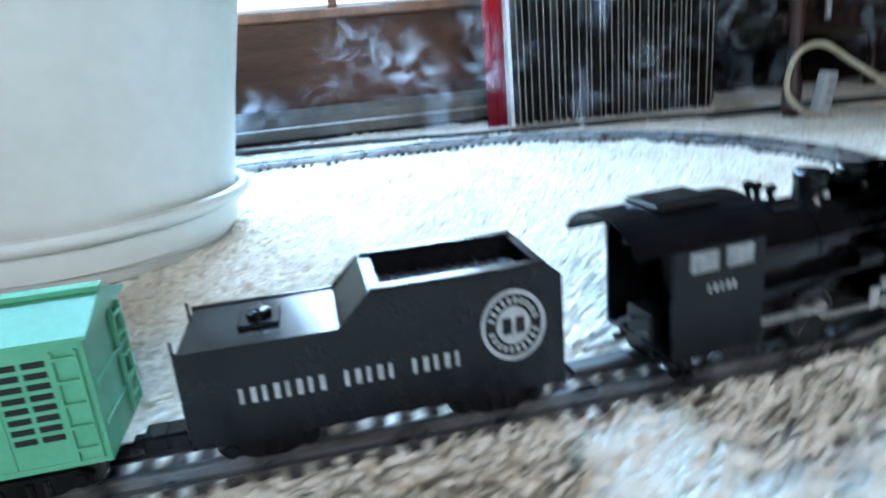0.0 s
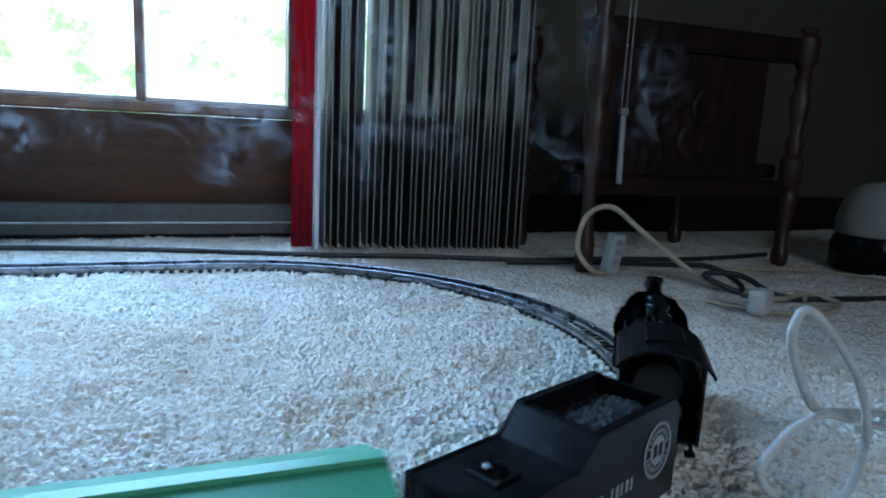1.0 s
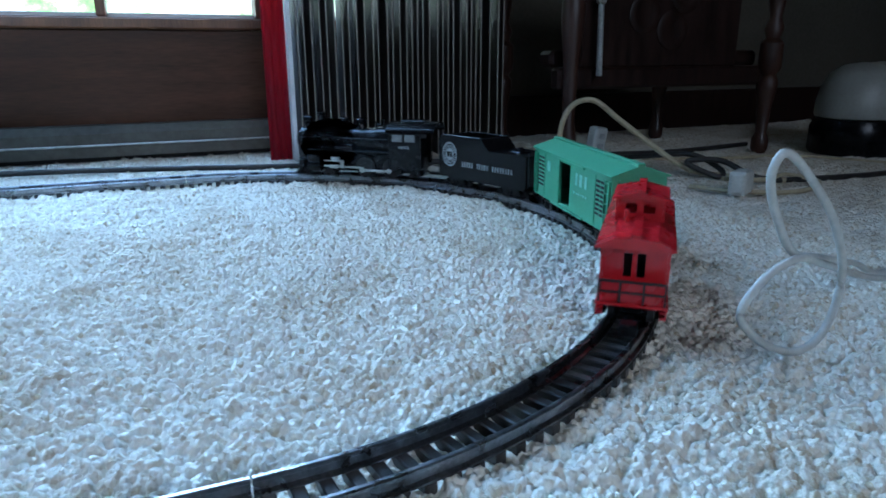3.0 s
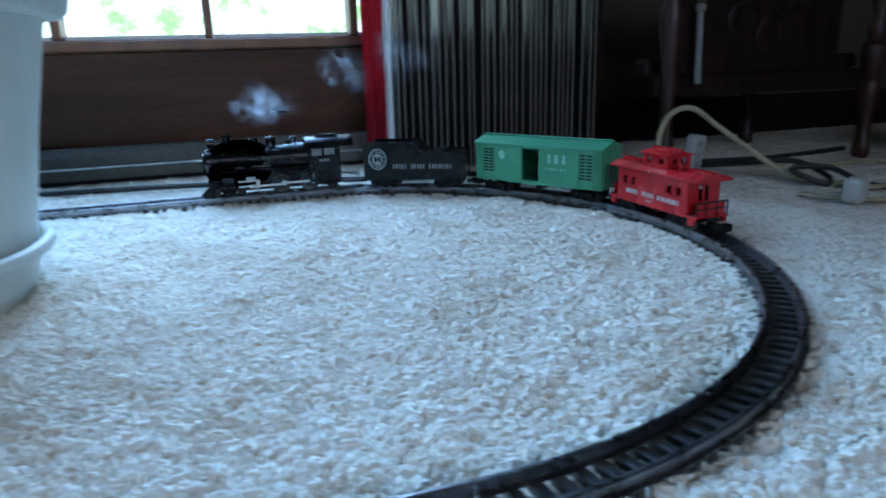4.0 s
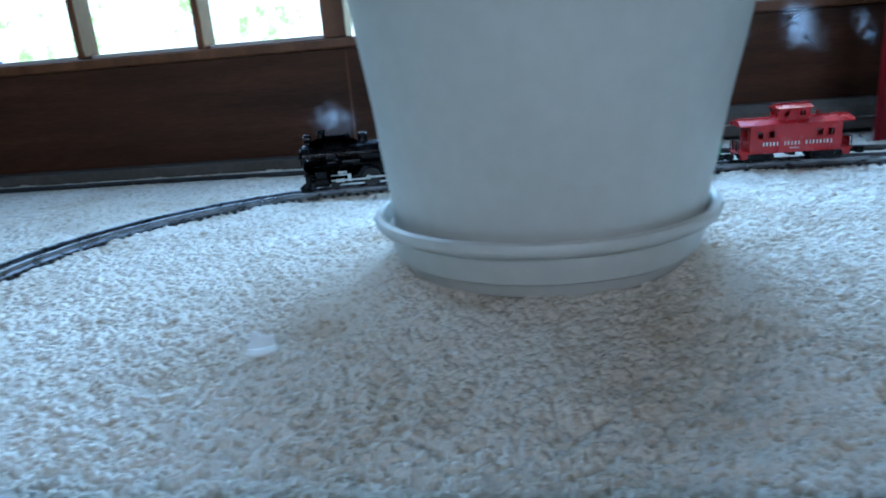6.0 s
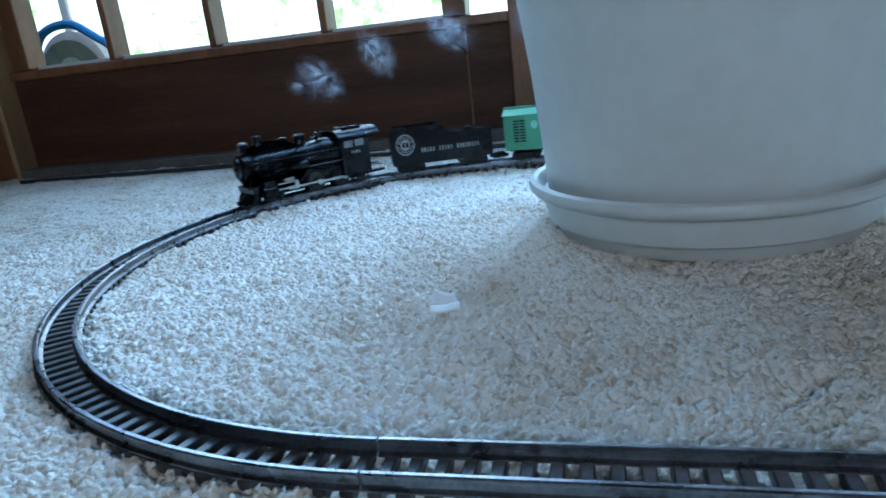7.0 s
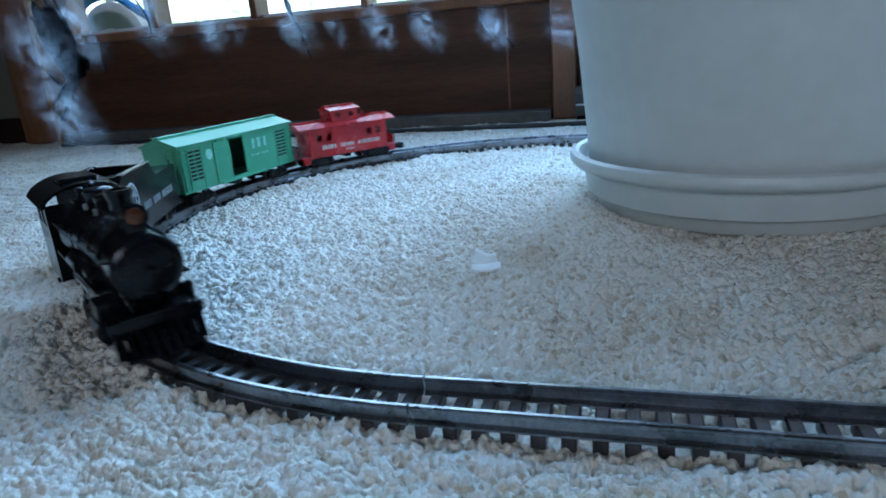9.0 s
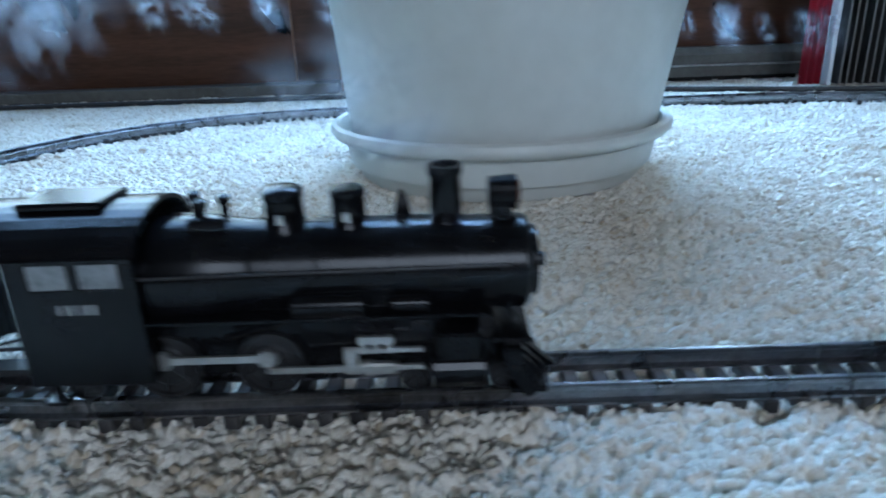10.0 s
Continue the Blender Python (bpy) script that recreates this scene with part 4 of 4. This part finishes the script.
        box(b, 0.026, 0.0535, y - 0.0008, y + 0.0008, 0.0078, 0.0096)
        box(b, 0.026, 0.0535, y - 0.0008, y + 0.0008, 0.0150, 0.0166)
        box(b, 0.0245, 0.0300, y - 0.0010, y + 0.0010, 0.0062, 0.0172, 0.0006)
        for x in (0.032, 0.0365, 0.041):
            box(b, x - 0.0012, x + 0.0012, y - 0.0012, y + 0.0012, 0.0150, 0.0215)
        box(b, 0.030, 0.043, y - 0.0009, y + 0.0009, 0.0185, 0.0212)
        part("crosshead_guide", b, ROD, e, "bare metal crosshead guides", at=Matrix.Translation((-0.003, 0, 0.0050)))
    mains = []
    for s in (-1, 1):
        y = s * 0.0182
        b = box(shape(), DRIVE, 0.030, y - 0.0007, y + 0.0007, -0.0012, 0.0012)
        rod(b, (0.030, y - 0.0012, 0), (0.030, y + 0.0012, 0), 0.0030, seg=12)
        box(b, 0.029, 0.040, y - 0.0012, y + 0.0012, -0.0022, 0.0022)
        ob = part("main_rod", b, ROD, e, "bare metal main rod", at=Matrix.Translation((0, 0, CRANKZ)))
        mains.append((ob, s))
    b = shape()
    rod(b, (-0.088, 0.006, 0.020), (-0.118, 0.004, 0.014), 0.0007, seg=6)
    rod(b, (-0.088, -0.006, 0.018), (-0.118, -0.004, 0.016), 0.0007, seg=6)
    box(b, -0.122, -0.094, -0.004, 0.004, 0.0055, 0.0080)
    part("drawbar", b, IRON, e, "drawbar and two thin wires")
    return e, rods, mains


def tender():
    t = thing("toy_tender", "black toy tender with coal load and pale lettering", "toy train", "toy train")
    L, W = 0.073, 0.0220
    part("tank", prism(shape(), [(-L, 0.0100), (L, 0.0100), (L, 0.0425), (-L, 0.0425)], -W + 0.001, W - 0.001), BLACK, t)
    for s in (-1, 1):
        y0, y1 = min(s * (W - 0.0016), s * W), max(s * (W - 0.0016), s * W)
        side = prism(shape(), [(-L - 0.0003, 0.0095), (L + 0.0003, 0.0095), (L + 0.0003, 0.0505), (L - 0.0055, 0.0550), (-0.0020, 0.0550), (-0.0150, 0.0440), (-L - 0.0003, 0.0440)], y0, y1)
        part("side_panel", side, BLACK, t)
        rim = box(shape(), -0.0015, L - 0.006, min(s * (W - 0.0045), s * (W + 0.0004)), max(s * (W - 0.0045), s * (W + 0.0004)), 0.0546, 0.0560, 0.0004)
        part("rim", rim, BLACK, t)
        letter_bars(t, (8, 5, 5), -0.054, 0.032, 0.0235, 0.0290, s * (W + 0.0001), GREY)
        y = s * (W + 0.0003)
        disc(t, 0.0525, 0.0350, y, 0.0115, 0.0132, GREY, "emblem_ring", "grey printed emblem ring")
        disc(t, 0.0525, 0.0350, y, 0.0004, 0.0070, GREY, "emblem_disc", "grey printed emblem disc")
        marks = shape()
        for k in range(22):
            if k in (0, 11):
                continue
            a = 2 * math.pi * k / 22
            m = Matrix.Translation((0.0525 + 0.0092 * math.cos(a), y, 0.0350 + 0.0092 * math.sin(a))) @ Matrix.Rotation(-a, 4, "Y")
            r = bmesh.ops.create_cube(marks, size=1.0)
            for v in r["verts"]:
                v.co = m @ Vector((v.co.x * 0.0022, v.co.y * 0.0003, v.co.z * 0.0014))
        part("emblem_marks", marks, GREY, t, "ring of small grey bars")
        inner = shape()
        box(inner, 0.0480, 0.0517, y - 0.00025, y + 0.00035, 0.0320, 0.0380)
        box(inner, 0.0533, 0.0570, y - 0.00025, y + 0.00035, 0.0320, 0.0380)
        part("emblem_monogram", inner, BLACK, t)
    part("front_slope", prism(shape(), [(L - 0.0030, 0.0425), (L, 0.0425), (L, 0.0505), (L - 0.0055, 0.0550), (L - 0.0090, 0.0550)], -W + 0.0016, W - 0.0016), BLACK, t)
    part("rear_slope", prism(shape(), [(-0.0150, 0.0428), (-0.0105, 0.0428), (0.0030, 0.0550), (-0.0020, 0.0550)], -W + 0.0016, W - 0.0016), BLACK, t)
    bm = shape()
    nx, ny = 40, 24
    g = [[bm.verts.new((0.0000 + 0.0640 * i / nx, -W + 0.0018 + (2 * W - 0.0036) * j / ny,
                        0.0450 + 0.0035 * math.sin(math.pi * j / ny) + 0.0022 * noise.noise((i * 0.55, j * 0.55, 3.0)) + 0.0012 * noise.noise((i * 1.4, j * 1.4, 8.0)))) for j in range(ny + 1)] for i in range(nx + 1)]
    for i in range(nx):
        for j in range(ny):
            bm.faces.new((g[i][j], g[i + 1][j], g[i + 1][j + 1], g[i][j + 1]))
    part("coal", bm, COAL, t, "glossy black coal load")
    part("deck", box(shape(), -L + 0.001, -0.012, -W + 0.0017, W - 0.0017, 0.0426, 0.0434), BLACK, t)
    hatch = part("hatch", box(shape(), -0.052, -0.036, -0.0085, 0.0085, 0.0435, 0.0449, 0.0005), BLACK, t)
    h = lathe(shape(), [(0.005, 0.0450), (0.005, 0.0466), (0.004, 0.0474), (0.0005, 0.0476)], 16, centre=(-0.044, 0, 0))
    rod(h, (-0.044, -0.004, 0.0482), (-0.044, 0.004, 0.0482), 0.0008, seg=6)
    part("hatch_lid", h, BLACK, hatch, smooth=True)
    for s in (-1, 1):
        part("grab_iron", rod(shape(), (-L - 0.0012, s * 0.018, 0.012), (-L - 0.0012, s * 0.018, 0.047), 0.0006, seg=6), IRON, t)
    part("frame", box(shape(), -L + 0.004, L - 0.004, -0.015, 0.015, 0.0085, 0.0099), BLACK, t)
    for x in (-0.046, 0.046):
        truck(t, x)
    coupler(t, -L, -1)
    return t


def boxcar():
    c = thing("toy_boxcar", "mint green toy boxcar with one open door", "toy train", "toy train")
    L, W, z0, z1 = 0.095, 0.0225, 0.0090, 0.0520
    part("floor", box(shape(), -L, L, -W, W, z0, z0 + 0.002), GREEN, c)
    for x in (-L, L - 0.0015):
        part("end_wall", box(shape(), x, x + 0.0015, -W, W, z0 + 0.0021, z1), GREEN, c)
    for s in (-1, 1):
        y0, y1 = min(s * W, s * (W - 0.0014)), max(s * W, s * (W - 0.0014))
        b = shape()
        gap = 0.007 if s > 0 else 0.0
        pierced(b, (-L + 0.0016, gap - 0.0125, gap + 0.0125, L - 0.0016), (z0 + 0.0021, z0 + 0.0035, z1 - 0.0035, z1), ((1, 1),), y0, y1)
        part("side_wall", b, GREEN, c)
        x0 = 0.0200 if s > 0 else -0.0125
        d = box(shape(), x0, x0 + 0.025, s * (W + 0.0007) - 0.0006, s * (W + 0.0007) + 0.0006, z0 + 0.0015, z1 - 0.002, 0.0003)
        for k in range(3):
            z = z0 + 0.010 + 0.012 * k
            box(d, x0 + 0.002, x0 + 0.023, s * (W + 0.0014) - 0.0003, s * (W + 0.0014) + 0.0003, z, z + 0.0012)
        part("door", d, GREEN, c, "sliding door pushed open" if s > 0 else "closed sliding door")
        for q0, q1 in ((z0 - 0.0002, z0 + 0.0014), (z1 - 0.0018, z1 - 0.0004)):
            part("door_track", box(shape(), -0.040, 0.040, min(s * W, s * (W + 0.0022)), max(s * W, s * (W + 0.0022)), q0, q1), GREEN, c)
        for end in (-1, 1):
            # slots are raised plates, a recess's shade put into their colour
            for col in (0, 1):
                for k in range(8):
                    z = z0 + 0.0105 + 0.0036 * k
                    xx = end * 0.0735 + (col - 0.5) * 0.0092
                    b = box(shape(), xx - 0.0037, xx + 0.0037, s * (W + 0.0001) - 0.0003, s * (W + 0.0001) + 0.0003, z, z + 0.0019)
                    part("louvre_slot", b, DARK, c)
            lad = shape()
            xs = (end * 0.0845, end * 0.0925)
            for xx in xs:
                box(lad, xx - 0.0005, xx + 0.0005, s * (W + 0.0009) - 0.0006, s * (W + 0.0009) + 0.0006, z0 + 0.002, z1 - 0.003)
            for k in range(5):
                z = z0 + 0.006 + 0.0078 * k
                box(lad, min(xs), max(xs), s * (W + 0.0011) - 0.0006, s * (W + 0.0011) + 0.0006, z, z + 0.0010)
            part("ladder", lad, GREEN, c)
            rib = shape()
            xx = end * 0.0635
            box(rib, xx - 0.0004, xx + 0.0004, s * (W + 0.0003) - 0.0003, s * (W + 0.0003) + 0.0003, z0 + 0.002, z1 - 0.002)
            part("side_seam", rib, GREEN, c)
        a, b_ = (-0.046, -0.014) if s > 0 else (-0.058, -0.024)
        letter_bars(c, (3,), a, b_, 0.0345, 0.0445, s * (W + 0.0001), GREENFADE)
        letter_bars(c, (6,), a, b_, 0.0270, 0.0290, s * (W + 0.0001), GREENFADE, "number_bars")
        ov = lathe(shape(), [(0.0001, 0), (0.0072, 0.0001), (0.0072, 0.0003), (0.0001, 0.0004)], 28, axis="y")
        for v in ov.verts:
            v.co = Vector((v.co.x * 1.55 + 0.048, -(W + v.co.y), v.co.z * 0.75 + 0.0385)) if s < 0 else Vector((v.co.x * 0.7 + 0.052, W + v.co.y, v.co.z * 0.7 + 0.0400))
        part("emblem", ov, GREENFADE, c, "pale worn oval emblem")
    roof = shape()
    R = L + 0.0022
    prism(roof, [(-W - 0.0022, z1), (W + 0.0022, z1), (W + 0.0022, z1 + 0.0012), (0, z1 + 0.0088), (-W - 0.0022, z1 + 0.0012)], -R, R)
    part("roof", roof, GREEN, c, at=pose(0, 0, 0, 0, 0, 90))
    part("roof_walk", box(shape(), -R, R, -0.0032, 0.0032, z1 + 0.0080, z1 + 0.0098, 0.0003), GREEN, c)
    for end in (-1, 1):
        lad = shape()
        x = end * (L + 0.0009)
        for yy in (0.007, 0.0165):
            box(lad, x - 0.0007, x + 0.0007, yy - 0.0006, yy + 0.0006, z0 + 0.002, z1 - 0.002)
        for k in range(5):
            z = z0 + 0.006 + 0.0078 * k
            box(lad, x - 0.0008, x + 0.0008, 0.007, 0.0165, z, z + 0.0010)
        for z in (z0 + 0.012, z0 + 0.026):
            box(lad, x - 0.0003, x + 0.0003, -W + 0.002, W - 0.002, z, z + 0.0012)
        part("end_ladder", lad, GREEN, c)
        coupler(c, end * L, end)
    part("underframe", box(box(shape(), -L + 0.004, L - 0.004, -0.006, 0.006, 0.0055, z0 - 0.0001), -0.004, 0.004, -0.014, 0.014, 0.0020, z0 - 0.0002), BLACK, c)
    for x in (-0.066, 0.066):
        truck(c, x)
    return c


def caboose():
    c = thing("toy_caboose", "bright red toy caboose with cupola and white lettering", "toy train", "toy train")
    L, W, z0, z1 = 0.0575, 0.0208, 0.0085, 0.0368
    for s in (-1, 1):
        b = shape()
        y0, y1 = min(s * W, s * (W - 0.0014)), max(s * W, s * (W - 0.0014))
        wins = [(-0.0480, -0.0405), (-0.0340, -0.0265), (0.0265, 0.0340), (0.0405, 0.0480)]
        pierced(b, [-L] + [v for w in wins for v in w] + [L], (z0, 0.0235, 0.0305, z1), ((1, 1), (3, 1), (5, 1), (7, 1)), y0, y1)
        part("side_wall", b, RED, c)
        for a, d in wins:
            f = shape()
            for u, v, q, r in ((a - 0.0008, d + 0.0008, 0.0304, 0.0313), (a - 0.0008, d + 0.0008, 0.0227, 0.0236)):
                box(f, u, v, s * (W + 0.0003) - 0.0004, s * (W + 0.0003) + 0.0004, q, r)
            part("window_frame", f, RED, c)
        letter_bars(c, (8, 5, 5), -0.046, 0.043, 0.0152, 0.0192, s * (W + 0.0001), WHITE)
        letter_bars(c, (5,), -0.005, 0.008, 0.0112, 0.0130, s * (W + 0.0001), WHITE, "number_bars")
        b = box(shape(), -0.071, 0.071, s * (W - 0.0005) - 0.0012, s * (W - 0.0005) + 0.0012, 0.0075, 0.0092)
        part("sill", b, RED, c)
        for e in (-1, 1):
            st = shape()
            for z in (0.0035, 0.0065):
                box(st, min(e * 0.060, e * 0.069), max(e * 0.060, e * 0.069), s * 0.0188 - 0.002, s * 0.0188 + 0.002, z - 0.0012, z, 0.0003)
            box(st, min(e * 0.060, e * 0.069), max(e * 0.060, e * 0.069), s * 0.0206 - 0.0005, s * 0.0206 + 0.0005, 0.0022, 0.0080)
            part("steps", st, RED, c)
    for e in (-1, 1):
        b = shape()
        x0, x1 = min(e * L, e * (L - 0.0014)), max(e * L, e * (L - 0.0014))
        pierced(b, (-W + 0.0015, -0.0065, -0.0015, 0.0015, 0.0065, W - 0.0015), (z0, 0.0200, 0.0320, z1), ((1, 1), (3, 1)), x0, x1, "y")
        part("end_wall", b, RED, c)
        part("platform", box(shape(), min(e * L, e * 0.0715), max(e * L, e * 0.0715), -W, W, 0.0080, 0.0096, 0.0003), RED, c)
        r = shape()
        for y in (-0.0195, -0.007, 0.007, 0.0195):
            rod(r, (e * 0.0705, y, 0.009), (e * 0.0705, y, 0.0205), 0.0007, seg=6)
        rod(r, (e * 0.0705, -0.0195, 0.0205), (e * 0.0705, 0.0195, 0.0205), 0.0007, seg=6)
        rod(r, (e * 0.0705, -0.0195, 0.0150), (e * 0.0705, 0.0195, 0.0150), 0.0006, seg=6)
        part("railing", r, IRON, c, "thin black platform railing")
        part("end_panel", box(shape(), e * 0.0690 - 0.0005, e * 0.0690 + 0.0005, -0.0175, 0.0175, 0.0097, 0.0195, 0.0002), RED, c, "glossy red platform end panel")
        coupler(c, e * 0.0715, e)
    part("floor", box(shape(), -L, L, -W + 0.0016, W - 0.0016, 0.0085, 0.0100), DARK, c)
    part("roof", prism(shape(), [(-W - 0.0026, z1), (W + 0.0026, z1), (W + 0.0026, z1 + 0.0009), (0.013, z1 + 0.0048), (0, z1 + 0.0058), (-0.013, z1 + 0.0048), (-W - 0.0026, z1 + 0.0009)], -0.0720, 0.0720),
         RED, c, at=pose(0, 0, 0, 0, 0, 90))
    for a, d in ((-0.0725, -0.0200), (0.0225, 0.0725)):
        part("roof_walk", box(shape(), a, d, -0.0030, 0.0030, z1 + 0.0058, z1 + 0.0072), RED, c)
    cup = thing("cupola", "", "")
    cup.parent = c
    for s in (-1, 1):
        b = pierced(shape(), (-0.0185, -0.0125, -0.0055, 0.0075, 0.0145, 0.0205), (0.0400, 0.0450, 0.0500, 0.0525), ((1, 1), (3, 1)), s * 0.0150 - 0.0007, s * 0.0150 + 0.0007)
        part("cupola_side", b, RED, cup)
    for x in (-0.0185, 0.0191):
        b = pierced(shape(), (-0.0142, -0.0095, -0.0022, 0.0022, 0.0095, 0.0142), (0.0400, 0.0450, 0.0500, 0.0525), ((1, 1), (3, 1)), x, x + 0.0014, "y")
        part("cupola_end", b, RED, cup)
    part("cupola_roof", prism(shape(), [(-0.0180, 0.0525), (0.0180, 0.0525), (0.0180, 0.0532), (0, 0.0565), (-0.0180, 0.0532)], -0.0235, 0.0220), RED, cup, at=pose(0, 0, 0, 0, 0, 90))
    part("cupola_walk", box(shape(), -0.0220, 0.0235, -0.0026, 0.0026, 0.0564, 0.0576), RED, cup)
    stack = rod(shape(), (-0.030, 0.008, 0.040), (-0.030, 0.008, 0.0485), 0.0017, seg=10)
    part("stove_pipe", stack, RED, c)
    part("underframe", box(box(shape(), -0.070, 0.070, -0.006, 0.006, 0.0050, 0.0078), -0.004, 0.004, -0.012, 0.012, 0.0030, 0.0076), BLACK, c)
    for x in (-0.044, 0.044):
        truck(c, x)
    return c


def widen(car, sx, sy, sz, lift=0.0):
    """Bring a car's body to its true width and height over the wheels."""
    d = Matrix.Translation((0, 0, lift)) @ Matrix.Diagonal((sx, sy, sz, 1))
    low = Matrix.Diagonal((sx, sy, 1, 1))
    for ob in car.children_recursive:
        name = ob.name.split(".")[0]
        if ob.type != "MESH" or name in ("wheelset", "side_rod", "main_rod", "crosshead_guide"):
            continue
        m = ob.matrix_basis
        ob.data.transform(m.inverted() @ (low if lift and name in ("truck_frame", "coupler") else d) @ m)


# ---- smoke, in rigid puffs ----
def puff(seed, size, material, sheets, name, label):
    """Crossed, bent sheets of thin smoke inside an egg of the given half sizes."""
    rnd = random.Random(seed)
    bm = shape()
    for k in range(sheets):
        turn = Euler((rnd.uniform(-0.5, 0.5) + k * math.pi / sheets, rnd.uniform(-0.4, 0.4), rnd.uniform(-0.5, 0.5))).to_matrix()
        g, n = [], 10
        for i in range(n + 1):
            row = []
            for j in range(n + 1):
                u, v = 2 * i / n - 1, 2 * j / n - 1
                p = turn @ Vector((u, v, 0.22 * math.sin(2.6 * u + seed) * math.cos(2.1 * v + k)))
                if p.length > 1:
                    p.normalize()
                row.append(bm.verts.new((p.x * size[0], p.y * size[1], p.z * size[2])))
            g.append(row)
        for i in range(n):
            for j in range(n):
                bm.faces.new((g[i][j], g[i + 1][j], g[i + 1][j + 1], g[i][j + 1]))
    return tagged(part(name, bm, material, smooth=True), label, "smoke", "smoke puffs")


room()
heater()
curtain_and_blinds()
outside()
carpet()
pot()
chair()
dome()
cords()
paper_scrap()
ENGINE, RODS, MAINS = locomotive()
TENDER, BOXCAR, CABOOSE = tender(), boxcar(), caboose()
widen(ENGINE, 1.02, 1.12, 1.10)
widen(TENDER, 0.99, 1.10, 1.13, 0.0012)
widen(BOXCAR, 0.985, 1.08, 1.121, 0.0049)
widen(CABOOSE, 1.01, 1.00, 1.261, 0.0028)
PUFFS = [(3.05 + 0.36 * (k // 2) + 0.07 * (k % 2), puff(k, (0.034, 0.018, 0.020) if k % 3 == 0 else (0.050, 0.030, 0.034), SMOKE, 4, "smoke_puff", "white smoke puff from the toy smokestack")) for k in range(42)]
HAZE = [(0.40, 0.33, 0.12), (0.52, 0.25, 0.20), (0.60, 0.22, 0.30), (0.68, 0.20, 0.17), (0.46, 0.30, 0.27), (0.16, 0.42, 0.08), (0.27, 0.38, 0.11), (0.74, 0.15, 0.25), (0.36, 0.28, 0.17),
        (0.04, 0.44, 0.07), (0.33, 0.40, 0.05), (0.58, 0.20, 0.10), (0.80, 0.10, 0.16), (0.50, 0.28, 0.05), (0.70, 0.16, 0.06), (0.22, 0.42, 0.16)]
HAZE = [(p, puff(50 + k, (0.10, 0.06, 0.085), WISP, 2, "smoke_wisp", "thin drifting wisp of grey smoke")) for k, p in enumerate(HAZE)]
track()


# ---- what moves ----
RUN = [(0.0, 0.143), (0.3, 0.255), (0.6, 0.347), (1.0, 0.455), (1.5, 0.590), (2.2, 0.790), (3.5, 1.143), (4.5, 1.428), (6.0, 1.890), (7.5, 2.320), (8.0, 2.465), (8.5, 2.612), (9.5, 2.918), (10.0, 3.079), (10.4, 3.21)]      # the engine's nose along the track
BODIES = [(ENGINE, 0.100, 0.050, -0.055), (TENDER, 0.305, 0.046, -0.046), (BOXCAR, 0.498, 0.066, -0.066), (CABOOSE, 0.688, 0.044, -0.044)]


def nose(t):
    return float(np.interp(t, [r[0] for r in RUN], [r[1] for r in RUN]))


def car_pose(t, back, front, rear):
    s = nose(t) - back
    x0, y0, _ = track_at(s + front)
    x1, y1, _ = track_at(s + rear)
    a = math.atan2(y0 - y1, x0 - x1)
    k = -rear / (front - rear)
    return Matrix.Translation((x1 + (x0 - x1) * k, y1 + (y0 - y1) * k, RAILZ)) @ Matrix.Rotation(a, 4, "Z")


def motions():
    marks = [k * 0.1 for k in range(101)]
    for body, back, front, rear in BODIES:
        walk(body, [(t, car_pose(t, back, front, rear)) for t in marks])
    ticks = [k / FPS for k in range(10 * FPS + 1)]
    for w, x, r in WHEELS:
        walk(w, [(t, pose(x, 0, r, 0, math.degrees((nose(t) - nose(0)) / r), 0)) for t in ticks])
    for group, k in ((RODS, 0), (MAINS, 1)):
        for ob, side in group:
            rows = []
            for t in ticks:
                a = (nose(t) - nose(0)) / CRANKZ + (-1.19 if side > 0 else math.pi / 2 - 1.19)
                rows.append((t, Matrix.Translation((0.0045 * math.sin(a), 0, CRANKZ + (0.0045 * math.cos(a) if not k else 0)))))
            walk(ob, rows)
    for k, (born, ob) in enumerate(PUFFS):
        rows = []
        drift = random.Random(k)
        dx, dy, turn = drift.uniform(-0.012, 0.012), drift.uniform(-0.012, 0.012), drift.uniform(-25, 25)
        for t in marks:
            age = t - born
            if age <= 0:
                rows.append((t, car_pose(t, *BODIES[0][1:]) @ Matrix.Translation((0.045, 0, 0.0425))))
            else:
                m = car_pose(born, *BODIES[0][1:]) @ Matrix.Translation((0.059, 0, 0.0425))
                up = 0.040 + 0.095 * (1 - math.exp(-age / 0.40)) + 0.016 * age - 0.036 * max(0.0, age - 1.1)
                rows.append((t, Matrix.Translation((dx * age, dy * age + 0.004 * age, up)) @ m @ pose(0, 0, 0, 0, -min(age * 120, 60), turn * min(age, 2))))
        walk(ob, rows)
    for k, (p, ob) in enumerate(HAZE):
        drift = random.Random(90 + k)
        up, dx, turn = drift.uniform(0.09, 0.14), drift.uniform(-0.02, 0.01), drift.uniform(-12, 12)
        walk(ob, [(t, pose(p[0] + dx * t, p[1], p[2] + up * t, turn * t * 0.5, k * 37, k * 61 + turn * t)) for t in (0, 1, 2, 3, 4, 5, 6, 7, 8, 9, 10)])


motions()
